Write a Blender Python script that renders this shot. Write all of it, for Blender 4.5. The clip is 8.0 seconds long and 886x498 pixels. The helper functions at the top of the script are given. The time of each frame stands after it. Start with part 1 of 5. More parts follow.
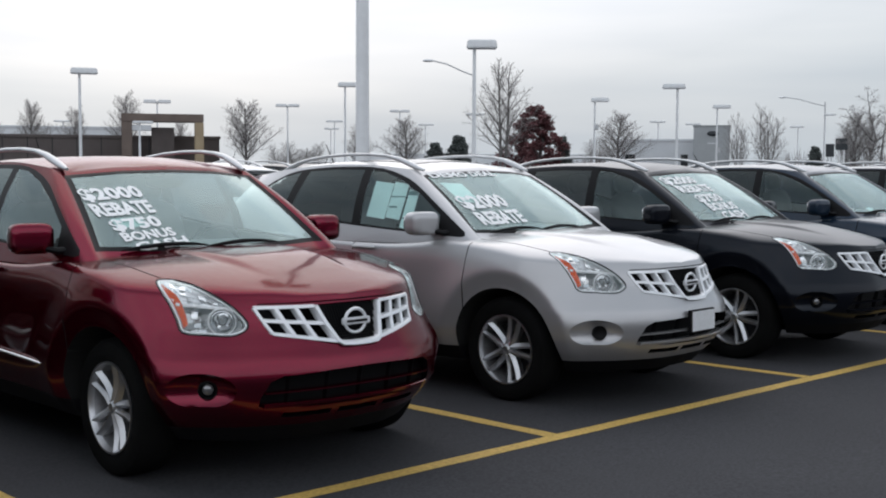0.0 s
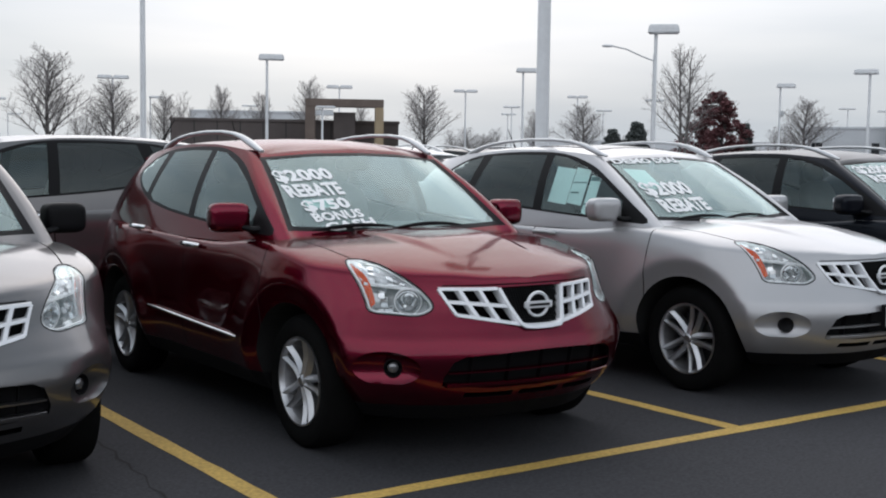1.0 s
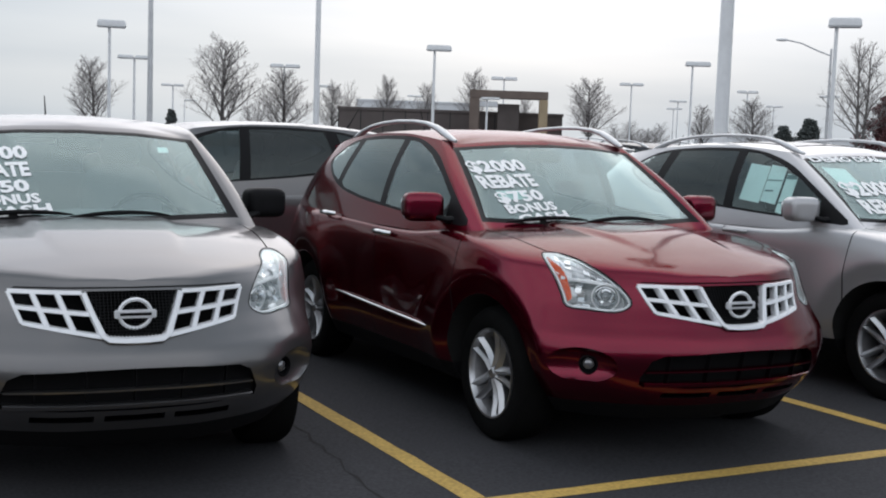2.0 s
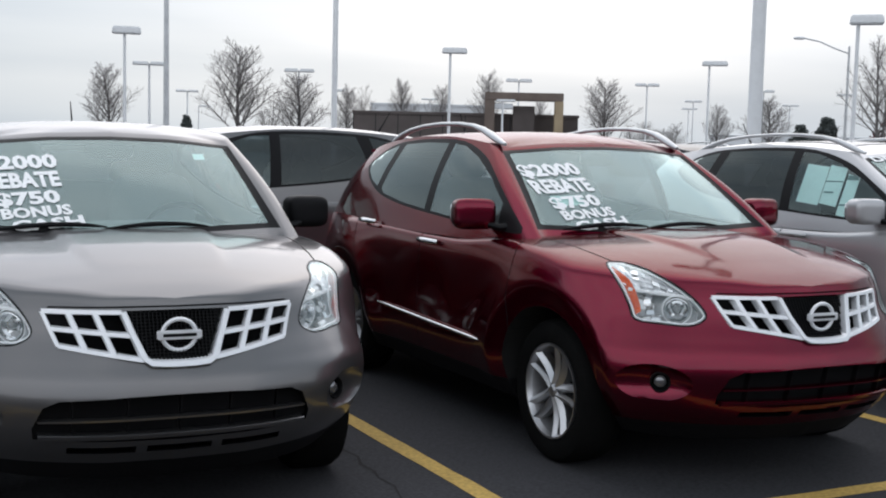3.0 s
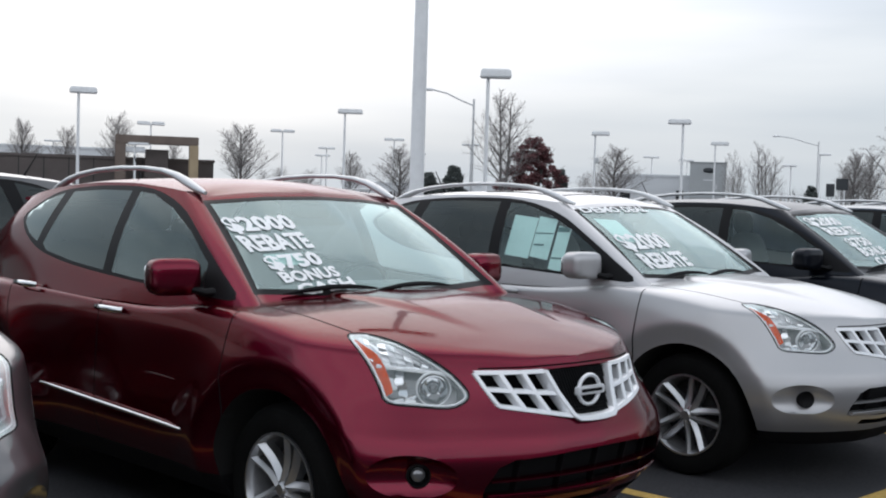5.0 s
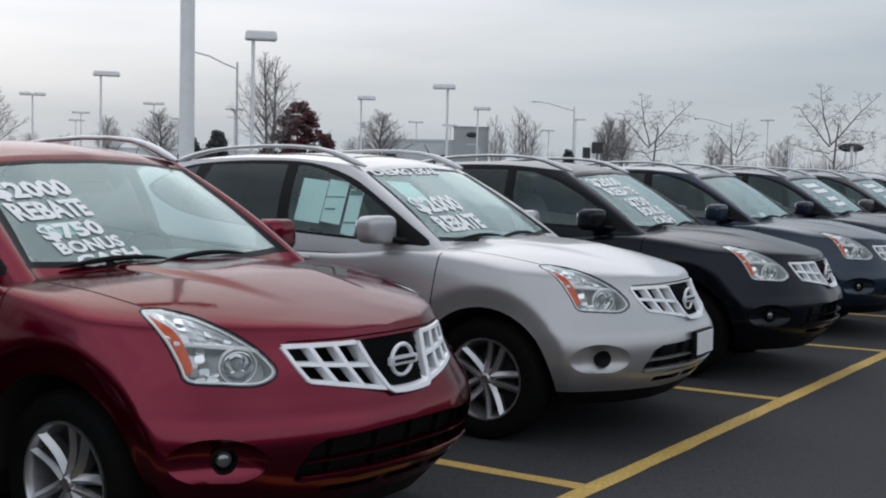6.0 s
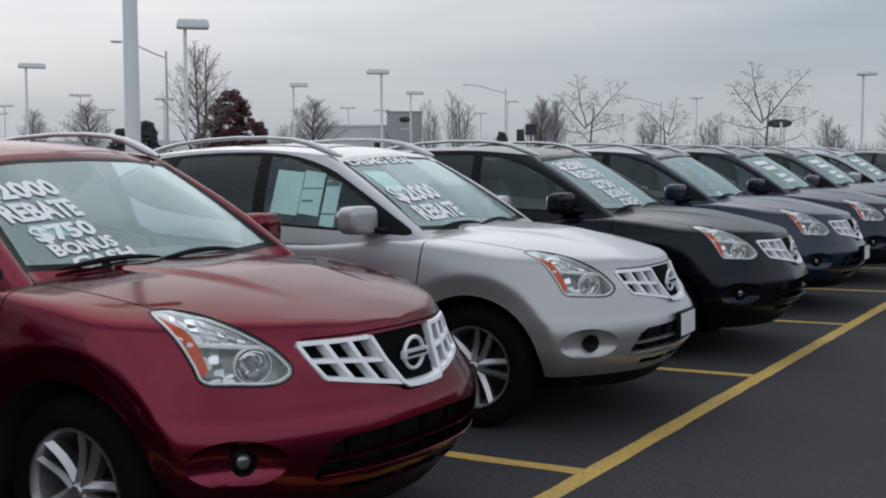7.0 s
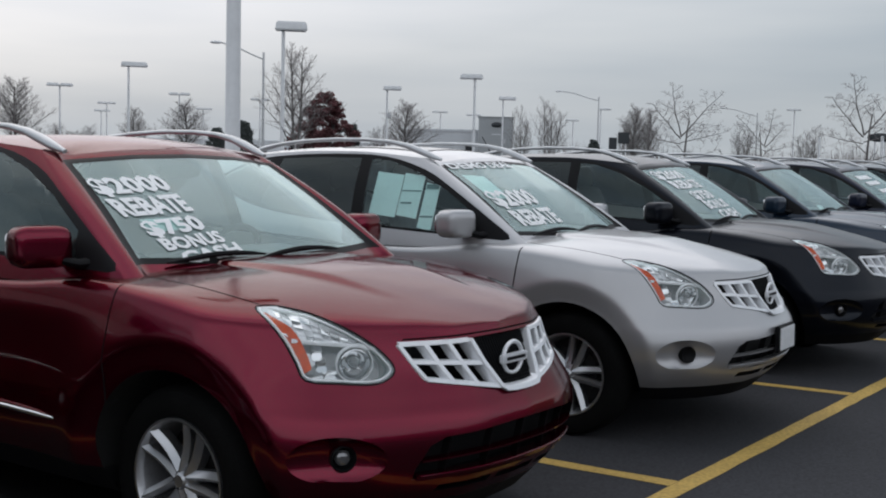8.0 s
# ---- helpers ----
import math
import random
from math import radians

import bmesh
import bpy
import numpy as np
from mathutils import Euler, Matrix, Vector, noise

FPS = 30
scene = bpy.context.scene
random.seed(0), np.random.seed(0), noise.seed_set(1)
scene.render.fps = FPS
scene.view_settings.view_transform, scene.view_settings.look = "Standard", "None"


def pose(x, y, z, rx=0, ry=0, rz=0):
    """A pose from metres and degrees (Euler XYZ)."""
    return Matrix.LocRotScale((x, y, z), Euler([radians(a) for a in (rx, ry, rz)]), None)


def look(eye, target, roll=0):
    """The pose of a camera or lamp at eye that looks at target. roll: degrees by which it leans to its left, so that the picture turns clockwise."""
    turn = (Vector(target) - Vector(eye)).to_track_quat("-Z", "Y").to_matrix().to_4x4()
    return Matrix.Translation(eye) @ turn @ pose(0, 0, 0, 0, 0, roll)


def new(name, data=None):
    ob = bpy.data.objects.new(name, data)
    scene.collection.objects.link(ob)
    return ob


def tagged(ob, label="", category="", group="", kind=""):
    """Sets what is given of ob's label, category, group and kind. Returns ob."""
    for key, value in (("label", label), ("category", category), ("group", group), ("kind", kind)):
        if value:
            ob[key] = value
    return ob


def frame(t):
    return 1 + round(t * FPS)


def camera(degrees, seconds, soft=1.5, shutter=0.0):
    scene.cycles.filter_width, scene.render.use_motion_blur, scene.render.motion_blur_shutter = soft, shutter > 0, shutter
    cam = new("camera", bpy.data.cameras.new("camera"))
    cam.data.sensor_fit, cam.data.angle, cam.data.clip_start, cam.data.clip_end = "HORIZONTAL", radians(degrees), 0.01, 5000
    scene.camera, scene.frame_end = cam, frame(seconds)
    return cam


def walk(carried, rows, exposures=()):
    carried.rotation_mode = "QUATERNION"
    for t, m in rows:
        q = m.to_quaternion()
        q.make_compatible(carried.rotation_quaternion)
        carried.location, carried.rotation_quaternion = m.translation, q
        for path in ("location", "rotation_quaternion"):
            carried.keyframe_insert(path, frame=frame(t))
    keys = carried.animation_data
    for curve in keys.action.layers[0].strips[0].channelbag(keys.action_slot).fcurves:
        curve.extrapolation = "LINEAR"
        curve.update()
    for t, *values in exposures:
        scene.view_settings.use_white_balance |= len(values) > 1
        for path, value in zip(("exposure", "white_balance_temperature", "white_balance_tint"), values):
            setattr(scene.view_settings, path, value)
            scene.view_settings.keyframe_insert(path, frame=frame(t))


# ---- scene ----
from mathutils.bvhtree import BVHTree

# the lot falls gently away from the aisle: everything on it stands in this tilted frame
LOT = pose(0, 0, 0, -1.0, 0, 0)
cam = camera(41.7, 8.0, soft=2.0)
ROWS = [
    (0, -4.927, -4.382, 1.445, -42.96, -3.24, 0.41),
    (0.5, -4.957, -4.387, 1.437, -37.44, -3.53, -0.10),
    (1, -4.989, -4.382, 1.439, -34.35, -3.92, -0.27),
    (1.5, -5.030, -4.341, 1.441, -29.41, -4.10, -1.40),
    (2, -5.128, -4.234, 1.435, -26.50, -4.43, -1.56),
    (2.2, -5.175, -4.173, 1.439, -25.27, -4.24, -0.83),
    (3.3, -5.113, -3.680, 1.435, -26.79, -4.42, -1.10),
    (3.5, -5.083, -3.590, 1.431, -29.62, -4.33, -1.80),
    (4, -5.044, -3.305, 1.421, -36.21, -3.14, -3.29),
    (4.2, -5.048, -3.160, 1.431, -38.03, -4.06, -1.68),
    (5.3, -4.933, -2.760, 1.470, -46.01, -0.96, -1.31),
    (5.5, -4.897, -2.688, 1.455, -47.97, -1.69, -1.22),
    (6, -4.884, -2.547, 1.450, -55.33, -3.33, -0.49),
    (6.5, -4.941, -2.389, 1.473, -61.16, -3.61, 0.60),
    (7, -5.002, -2.288, 1.473, -58.69, -4.11, 0.98),
    (7.5, -5.041, -2.266, 1.474, -56.05, -4.25, 0.22),
    (8, -5.049, -2.252, 1.470, -54.28, -3.83, -0.48),
]
walk(cam, [(t, LOT @ pose(x, y, z, 90 + pitch, roll, yaw)) for t, x, y, z, yaw, pitch, roll in ROWS],
     exposures=[(0.0, 0.46, 6440, 14), (1.5, 0.47, 6440, 14), (3.5, 0.63, 6440, 14), (5.5, 0.53, 6420, 14), (6.3, 0.22, 6420, 14), (8.0, 0.18, 6420, 14)])

# ---- world and light ----
world = bpy.data.worlds.new("overcast_sky")
scene.world = world
world.use_nodes = True
wn, wl = world.node_tree.nodes, world.node_tree.links
SUN_EL, SUN_AZ = 32.0, 34.0  # degrees: height, and turn from +y towards +x
sky = wn.new("ShaderNodeTexSky")
sky.sky_type, sky.sun_disc = "NISHITA", False
sky.sun_elevation, sky.sun_rotation = radians(SUN_EL), radians(SUN_AZ)
sky.air_density, sky.dust_density = 1.0, 4.0
bg = wn["Background"]
geo = wn.new("ShaderNodeTexCoord")
mapn = wn.new("ShaderNodeMapping")
mapn.inputs["Scale"].default_value = (1.3, 1.3, 11.0)
mapn.inputs["Location"].default_value = (0.3, 0.0, 0.45)
cl = wn.new("ShaderNodeTexNoise")
cl.inputs["Scale"].default_value, cl.inputs["Detail"].default_value, cl.inputs["Roughness"].default_value = 1.2, 5.0, 0.45
ramp = wn.new("ShaderNodeValToRGB")  # cloud sheet: thin grey to bright white
ramp.color_ramp.elements[0].position, ramp.color_ramp.elements[0].color = 0.32, (0.78, 0.84, 0.885, 1)
ramp.color_ramp.elements[1].position, ramp.color_ramp.elements[1].color = 0.64, (1.16, 1.14, 1.105, 1)
# the cloud sheet is brightest round the hidden sun and greyer away from it
toward = wn.new("ShaderNodeVectorMath")
toward.operation = "DOT_PRODUCT"
toward.inputs[1].default_value = (0.8 * math.sin(radians(SUN_AZ)), 0.8 * math.cos(radians(SUN_AZ)), 1.0)
glow = wn.new("ShaderNodeValToRGB")
glow.color_ramp.elements[0].position, glow.color_ramp.elements[0].color = 0.0, (0.77, 0.82, 0.86, 1)
glow.color_ramp.elements[1].position, glow.color_ramp.elements[1].color = 1.0, (0.84, 0.88, 0.92, 1)
for at_, shade in ((0.60, (0.38, 0.43, 0.465, 1)), (0.69, (0.37, 0.425, 0.46, 1)), (0.84, (0.46, 0.515, 0.555, 1)), (0.92, (0.70, 0.735, 0.77, 1))):
    glow.color_ramp.elements.new(at_).color = shade
tint = wn.new("ShaderNodeMix")
tint.data_type, tint.blend_type = "RGBA", "MULTIPLY"
tint.inputs[0].default_value = 1.0
scale = wn.new("ShaderNodeMix")
scale.data_type, scale.blend_type = "RGBA", "MULTIPLY"
scale.inputs[0].default_value = 1.0
scale.inputs[7].default_value = (0.09, 0.09, 0.09, 1)
mix = wn.new("ShaderNodeMix")
mix.data_type = "RGBA"
mix.inputs[0].default_value = 0.9
wl.new(geo.outputs["Generated"], mapn.inputs["Vector"])
wl.new(geo.outputs["Generated"], toward.inputs[0])
wl.new(toward.outputs["Value"], glow.inputs["Fac"])
wl.new(mapn.outputs["Vector"], cl.inputs["Vector"])
wl.new(cl.outputs["Fac"], ramp.inputs["Fac"])
wl.new(ramp.outputs["Color"], tint.inputs[6])
wl.new(glow.outputs["Color"], tint.inputs[7])
wl.new(sky.outputs["Color"], scale.inputs[6])
wl.new(scale.outputs[2], mix.inputs[6])
wl.new(tint.outputs[2], mix.inputs[7])
wl.new(mix.outputs[2], bg.inputs["Color"])
bg.inputs["Strength"].default_value = 1.0
sun = new("sun", bpy.data.lights.new("sun", "SUN"))
sun.data.energy, sun.data.angle, sun.data.color = 0.35, radians(75), (1.0, 0.99, 0.97)
sd = Vector((math.sin(radians(SUN_AZ)) * math.cos(radians(SUN_EL)), math.cos(radians(SUN_AZ)) * math.cos(radians(SUN_EL)), math.sin(radians(SUN_EL))))
sun.matrix_world = look(sd * 50, (0, 0, 0))


# ---- materials ----
def material(name, color, rough=0.5, metal=0.0, coat=0.0, grain=None, bump=0.0, spec=0.5, flake=0.0):
    """Principled surface; grain = (scale, amount, second scale, second amount) varies the colour, bump gives fine relief."""
    m = bpy.data.materials.new(name)
    m.use_nodes = True
    n, l = m.node_tree.nodes, m.node_tree.links
    b = n["Principled BSDF"]
    b.inputs["Base Color"].default_value = (*color, 1)
    b.inputs["Roughness"].default_value, b.inputs["Metallic"].default_value = rough, metal
    b.inputs["Coat Weight"].default_value, b.inputs["Coat Roughness"].default_value = coat, 0.04
    b.inputs["Specular IOR Level"].default_value = spec
    tc = n.new("ShaderNodeTexCoord")
    if grain:
        s1, a1, s2, a2 = grain
        value = None
        for s, a in ((s1, a1), (s2, a2)):
            t = n.new("ShaderNodeTexNoise")
            t.inputs["Scale"].default_value, t.inputs["Detail"].default_value = s, 6
            l.new(tc.outputs["Object"], t.inputs["Vector"])
            r = n.new("ShaderNodeMapRange")
            r.inputs["From Min"].default_value, r.inputs["From Max"].default_value = 0.3, 0.7
            r.inputs["To Min"].default_value, r.inputs["To Max"].default_value = 1 - a, 1 + a
            l.new(t.outputs["Fac"], r.inputs["Value"])
            if value is None:
                value = r.outputs["Result"]
            else:
                mu = n.new("ShaderNodeMath")
                mu.operation = "MULTIPLY"
                l.new(value, mu.inputs[0]), l.new(r.outputs["Result"], mu.inputs[1])
                value = mu.outputs[0]
        mx = n.new("ShaderNodeMix")
        mx.data_type, mx.blend_type = "RGBA", "MULTIPLY"
        mx.inputs[0].default_value = 1.0
        mx.inputs[6].default_value = (*color, 1)
        l.new(value, mx.inputs[7])
        l.new(mx.outputs[2], b.inputs["Base Color"])
    if bump:
        t = n.new("ShaderNodeTexNoise")
        t.inputs["Scale"].default_value, t.inputs["Detail"].default_value = (grain[2] if grain else 300) * 1.5, 4
        l.new(tc.outputs["Object"], t.inputs["Vector"])
        bp = n.new("ShaderNodeBump")
        bp.inputs["Strength"].default_value, bp.inputs["Distance"].default_value = bump, 0.01
        l.new(t.outputs["Fac"], bp.inputs["Height"]), l.new(bp.outputs["Normal"], b.inputs["Normal"])
    return m


def glass(name, tint, dust_haze=0.0, rough=0.02, film=(0.60, 0.72, 0.69), gloss=0.07, curve=3.5):
    """A thin pane: tinted see-through with a Fresnel gloss and a dusty film that also paints in sky haze."""
    m = bpy.data.materials.new(name)
    m.use_nodes = True
    n, l = m.node_tree.nodes, m.node_tree.links
    n.remove(n["Principled BSDF"])
    tr, gl, mx, fr = n.new("ShaderNodeBsdfTransparent"), n.new("ShaderNodeBsdfGlossy"), n.new("ShaderNodeMixShader"), n.new("ShaderNodeLayerWeight")
    tr.inputs["Color"].default_value = (*tint, 1)
    gl.inputs["Roughness"].default_value = rough
    gl.inputs["Color"].default_value = (0.84, 0.98, 0.965, 1)  # green cast of laminated glass
    pw, ma = n.new("ShaderNodeMath"), n.new("ShaderNodeMath")
    pw.operation, ma.operation = "POWER", "MULTIPLY_ADD"
    pw.inputs[1].default_value = curve
    ma.inputs[1].default_value, ma.inputs[2].default_value = 0.92, gloss
    l.new(fr.outputs["Facing"], pw.inputs[0]), l.new(pw.outputs[0], ma.inputs[0]), l.new(ma.outputs[0], mx.inputs[0]), l.new(tr.outputs[0], mx.inputs[1]), l.new(gl.outputs[0], mx.inputs[2])
    last = mx
    if dust_haze:
        df, m2, tc, nz, rg = n.new("ShaderNodeBsdfDiffuse"), n.new("ShaderNodeMixShader"), n.new("ShaderNodeTexCoord"), n.new("ShaderNodeTexNoise"), n.new("ShaderNodeMapRange")
        df.inputs["Color"].default_value = (*film, 1)
        nz.inputs["Scale"].default_value, nz.inputs["Detail"].default_value = 1.6, 4
        rg.inputs["From Min"].default_value, rg.inputs["From Max"].default_value = 0.3, 0.7
        rg.inputs["To Min"].default_value, rg.inputs["To Max"].default_value = dust_haze * 0.85, dust_haze * 1.25
        l.new(tc.outputs["Object"], nz.inputs["Vector"]), l.new(nz.outputs["Fac"], rg.inputs["Value"])
        l.new(rg.outputs["Result"], m2.inputs[0]), l.new(mx.outputs[0], m2.inputs[1]), l.new(df.outputs[0], m2.inputs[2])
        last = m2
    l.new(last.outputs[0], n["Material Output"].inputs["Surface"])
    return m


def paint(name, color, metal=0.35, rough=0.34, dust_haze=0.04, spec=0.3, coat=0.8, edge=(1, 1, 1)):
    m = material(name, color, rough, metal, coat, (1.1, dust_haze, 900, 0.06), spec=spec)
    n, l = m.node_tree.nodes, m.node_tree.links
    b = n["Principled BSDF"]
    b.inputs["Specular Tint"].default_value = (*edge, 1)
    # dried rain and road dust dull the clear coat in patches
    tc, spots, film, add, rng_ = n.new("ShaderNodeTexCoord"), n.new("ShaderNodeTexNoise"), n.new("ShaderNodeTexNoise"), n.new("ShaderNodeMath"), n.new("ShaderNodeMapRange")
    spots.inputs["Scale"].default_value, spots.inputs["Detail"].default_value = 55, 6
    film.inputs["Scale"].default_value, film.inputs["Detail"].default_value = 2.2, 4
    rng_.inputs["From Min"].default_value, rng_.inputs["From Max"].default_value = 0.75, 1.35
    rng_.inputs["To Min"].default_value, rng_.inputs["To Max"].default_value = 0.02, 0.16
    l.new(tc.outputs["Object"], spots.inputs["Vector"]), l.new(tc.outputs["Object"], film.inputs["Vector"])
    l.new(spots.outputs["Fac"], add.inputs[0]), l.new(film.outputs["Fac"], add.inputs[1])
    l.new(add.outputs[0], rng_.inputs["Value"]), l.new(rng_.outputs["Result"], b.inputs["Coat Roughness"])
    return m


ASPHALT = material("sealed_asphalt", (0.043, 0.043, 0.047), 0.9, grain=(0.35, 0.18, 60, 0.25), bump=0.2, spec=0.2)
LINE_PAINT = material("worn_yellow_paint", (0.52, 0.34, 0.085), 0.75, grain=(1.2, 0.2, 45, 0.25), bump=0.15)
RED = paint("dark_red_paint", (0.165, 0.004, 0.023), 0.94, 0.27, spec=0.2, coat=0.64, edge=(0.29, 0.13, 0.17))
SILVER = paint("silver_paint", (0.478, 0.477, 0.488), 0.62, 0.40, coat=0.8)
GREY = paint("grey_paint", (0.150, 0.147, 0.149), 0.82, 0.32, coat=0.8, edge=(0.75, 0.75, 0.77))
BLACK = paint("black_paint", (0.003, 0.0035, 0.006), 0.0, 0.3, spec=0.15, coat=0.3, edge=(0.6, 0.75, 1.0))
BLUE = paint("dark_blue_paint", (0.010, 0.024, 0.046), 0.3, spec=0.2, coat=0.7)
NAVY = paint("navy_paint", (0.007, 0.011, 0.028), 0.2, spec=0.15, coat=0.7)
DARKGREY = paint("gunmetal_paint", (0.07, 0.07, 0.075), 0.45)
WHITE = paint("white_paint", (0.7, 0.71, 0.72), 0.0)
PLASTIC = material("black_plastic", (0.006, 0.006, 0.007), 0.55, grain=(6, 0.15, 400, 0.1), spec=0.15)
LINER = material("wheel_liner_felt", (0.006, 0.006, 0.006), 0.9, grain=(6, 0.2, 80, 0.2))
SEAL = material("window_rubber", (0.006, 0.006, 0.007), 0.5, grain=(9, 0.1, 300, 0.1), spec=0.15)
CHROME = material("bright_chrome", (0.82, 0.83, 0.84), 0.12, 1.0)
SATIN = material("satin_silver_plastic", (0.85, 0.86, 0.88), 0.30, 0.3, grain=(20, 0.04, 500, 0.04))
RAIL = material("satin_rail", (0.60, 0.61, 0.62), 0.36, 0.7, grain=(12, 0.05, 300, 0.05))
ALLOY = material("machined_alloy", (0.55, 0.555, 0.57), 0.34, 0.95, grain=(10, 0.05, 300, 0.05))
BARREL = material("dull_rim_barrel", (0.36, 0.36, 0.37), 0.45, 0.8, grain=(10, 0.15, 120, 0.1))
# brake disc metal, near black: the shade behind the spokes is in its colour
ALLOY_SHADED = material("brake_shadow_metal", (0.03, 0.03, 0.032), 0.55, 0.4, grain=(10, 0.2, 90, 0.2))
RUBBER = material("tyre_rubber", (0.007, 0.007, 0.007), 0.9, grain=(7, 0.2, 150, 0.2), bump=0.2, spec=0.06)
REFLECTOR = material("lamp_reflector", (0.92, 0.93, 0.94), 0.25, 0.0, grain=(30, 0.1, 200, 0.05))
HEADLINER = material("headliner_cloth", (0.52, 0.53, 0.52), 0.9, grain=(5, 0.08, 300, 0.15))
LAMP_DARK = material("lamp_housing", (0.27, 0.275, 0.28), 0.3, 0.4, grain=(30, 0.1, 200, 0.05))
AMBER = material("amber_reflector", (0.78, 0.085, 0.002), 0.3, 0.0, 0.0, grain=(60, 0.12, 300, 0.1), spec=0.2)
TAIL = material("tail_lens", (0.25, 0.01, 0.01), 0.15, 0.0, 0.8)
TRIM_IN = material("interior_trim", (0.17, 0.172, 0.175), 0.7, grain=(5, 0.1, 200, 0.1))
FABRIC = material("seat_fabric", (0.20, 0.20, 0.205), 0.85, grain=(6, 0.12, 250, 0.2))
PAPER = material("paper_sheet", (0.72, 0.88, 0.85), 0.7, grain=(4, 0.05, 60, 0.05))
PLATE = material("blank_plate_white", (0.74, 0.75, 0.76), 0.6, grain=(6, 0.05, 80, 0.05))
INK = material("printed_grey", (0.12, 0.2, 0.2), 0.7)
LETTER = material("white_vinyl_letters", (0.92, 0.93, 0.93), 0.5, grain=(8, 0.04, 100, 0.05))
# film weight and colour also paint the sky's pale reflection onto these panes
WINDSHIELD = glass("windscreen_glass", (0.80, 0.95, 0.93), 0.19, rough=0.085, film=(0.60, 0.78, 0.75), gloss=0.12)
TINTED = glass("privacy_glass", (0.14, 0.15, 0.16), 0.05, film=(0.5, 0.5, 0.5), gloss=0.045, curve=4.0)
CLEAR = glass("door_glass", (0.80, 0.91, 0.90))
FOGLENS = material("fog_lamp_lens", (0.25, 0.25, 0.26), 0.12, 0.7)
LENS = glass("lamp_lens", (0.99, 0.99, 0.99), gloss=0.03, curve=4.5)
SUNROOF = material("sunroof_glass", (0.02, 0.022, 0.024), 0.08, 0.0, 0.0, grain=(2, 0.1, 60, 0.1), spec=0.5)


# ---- mesh helpers ----
def pchip(xs, ys, x):
    """Smooth, overshoot-free curve through (xs, ys)."""
    xs, ys, x = np.asarray(xs, float), np.asarray(ys, float), np.asarray(x, float)
    h, d = np.diff(xs), np.diff(ys) / np.diff(xs)
    m = np.zeros_like(ys)
    m[0], m[-1] = d[0], d[-1]
    for i in range(1, len(xs) - 1):
        m[i] = 0 if d[i - 1] * d[i] <= 0 else 2 * d[i - 1] * d[i] / (d[i - 1] + d[i])
    i = np.clip(np.searchsorted(xs, x) - 1, 0, len(h) - 1)
    t = np.clip((x - xs[i]) / h[i], 0, 1)
    return (2 * t**3 - 3 * t**2 + 1) * ys[i] + (t**3 - 2 * t**2 + t) * h[i] * m[i] + (3 * t**2 - 2 * t**3) * ys[i + 1] + (t**3 - t**2) * h[i] * m[i + 1]


def mesh_of(name, verts, faces, mats, sharp=35, smooth=True):
    me = bpy.data.meshes.new(name)
    me.from_pydata([tuple(map(float, v)) for v in verts], [], [tuple(f) for f in faces])
    for m in mats:
        me.materials.append(m)
    finish(me, sharp, smooth)
    return me


def finish(me, sharp=35, smooth=True):
    bm = bmesh.new()
    bm.from_mesh(me)
    bmesh.ops.remove_doubles(bm, verts=bm.verts, dist=1e-5)
    bmesh.ops.recalc_face_normals(bm, faces=bm.faces)
    for f in bm.faces:
        f.smooth = smooth
    bm.to_mesh(me)
    bm.free()
    if smooth:
        me.set_sharp_from_angle(angle=radians(sharp))


def from_bm(name, bm, mats, sharp=35, smooth=True):
    me = bpy.data.meshes.new(name)
    bm.to_mesh(me)
    bm.free()
    for m in mats:
        me.materials.append(m)
    finish(me, sharp, smooth)
    return me


def boolean(a, b, op):
    """a op b, both closed meshes; the cut faces take over b's materials."""
    oa, ob = new("cut_a", a), new("cut_b", b)
    mod = oa.modifiers.new("cut", "BOOLEAN")
    mod.object, mod.operation, mod.solver, mod.material_mode = ob, op, "EXACT", "TRANSFER"
    dg = bpy.context.evaluated_depsgraph_get()
    dg.update()
    me = bpy.data.meshes.new_from_object(oa.evaluated_get(dg), depsgraph=dg)
    for o in (oa, ob):
        bpy.data.objects.remove(o)
    return me


def prism(outline, d, lo, hi, mat):
    """A closed prism: the outline (3D points) swept along d, its two caps flat across d."""
    d = Vector(d).normalized()
    pts = [Vector(p) - Vector(p).dot(d) * d for p in outline]
    n = len(pts)
    verts = [p + d * lo for p in pts] + [p + d * hi for p in pts]
    faces = [tuple(range(n))[::-1], tuple(range(n, 2 * n))] + [(i, (i + 1) % n, n + (i + 1) % n, n + i) for i in range(n)]
    return mesh_of("prism", verts, faces, [mat], smooth=False)


def rounded(pts, per=4):
    """Closed Catmull-Rom curve through the points."""
    p, out = [Vector(q) for q in pts], []
    n = len(p)
    for i in range(n):
        a, b, c, e = p[i - 1], p[i], p[(i + 1) % n], p[(i + 2) % n]
        for k in range(per):
            t = k / per
            out.append(0.5 * ((2 * b) + (c - a) * t + (2 * a - 5 * b + 4 * c - e) * t * t + (3 * b - 3 * c + e - a) * t**3))
    return out


def inset(pts, amount):
    """The outline (in the plane of its two varying axes) drawn in towards its middle."""
    mid = sum((Vector(p) for p in pts), Vector()) / len(pts)
    out = []
    n = len(pts)
    for i, p in enumerate(pts):
        tangent = (Vector(pts[(i + 1) % n]) - Vector(pts[i - 1])).normalized()
        inward = (mid - Vector(p))
        inward -= inward.dot(tangent) * tangent
        out.append(Vector(p) + inward.normalized() * amount)
    return out


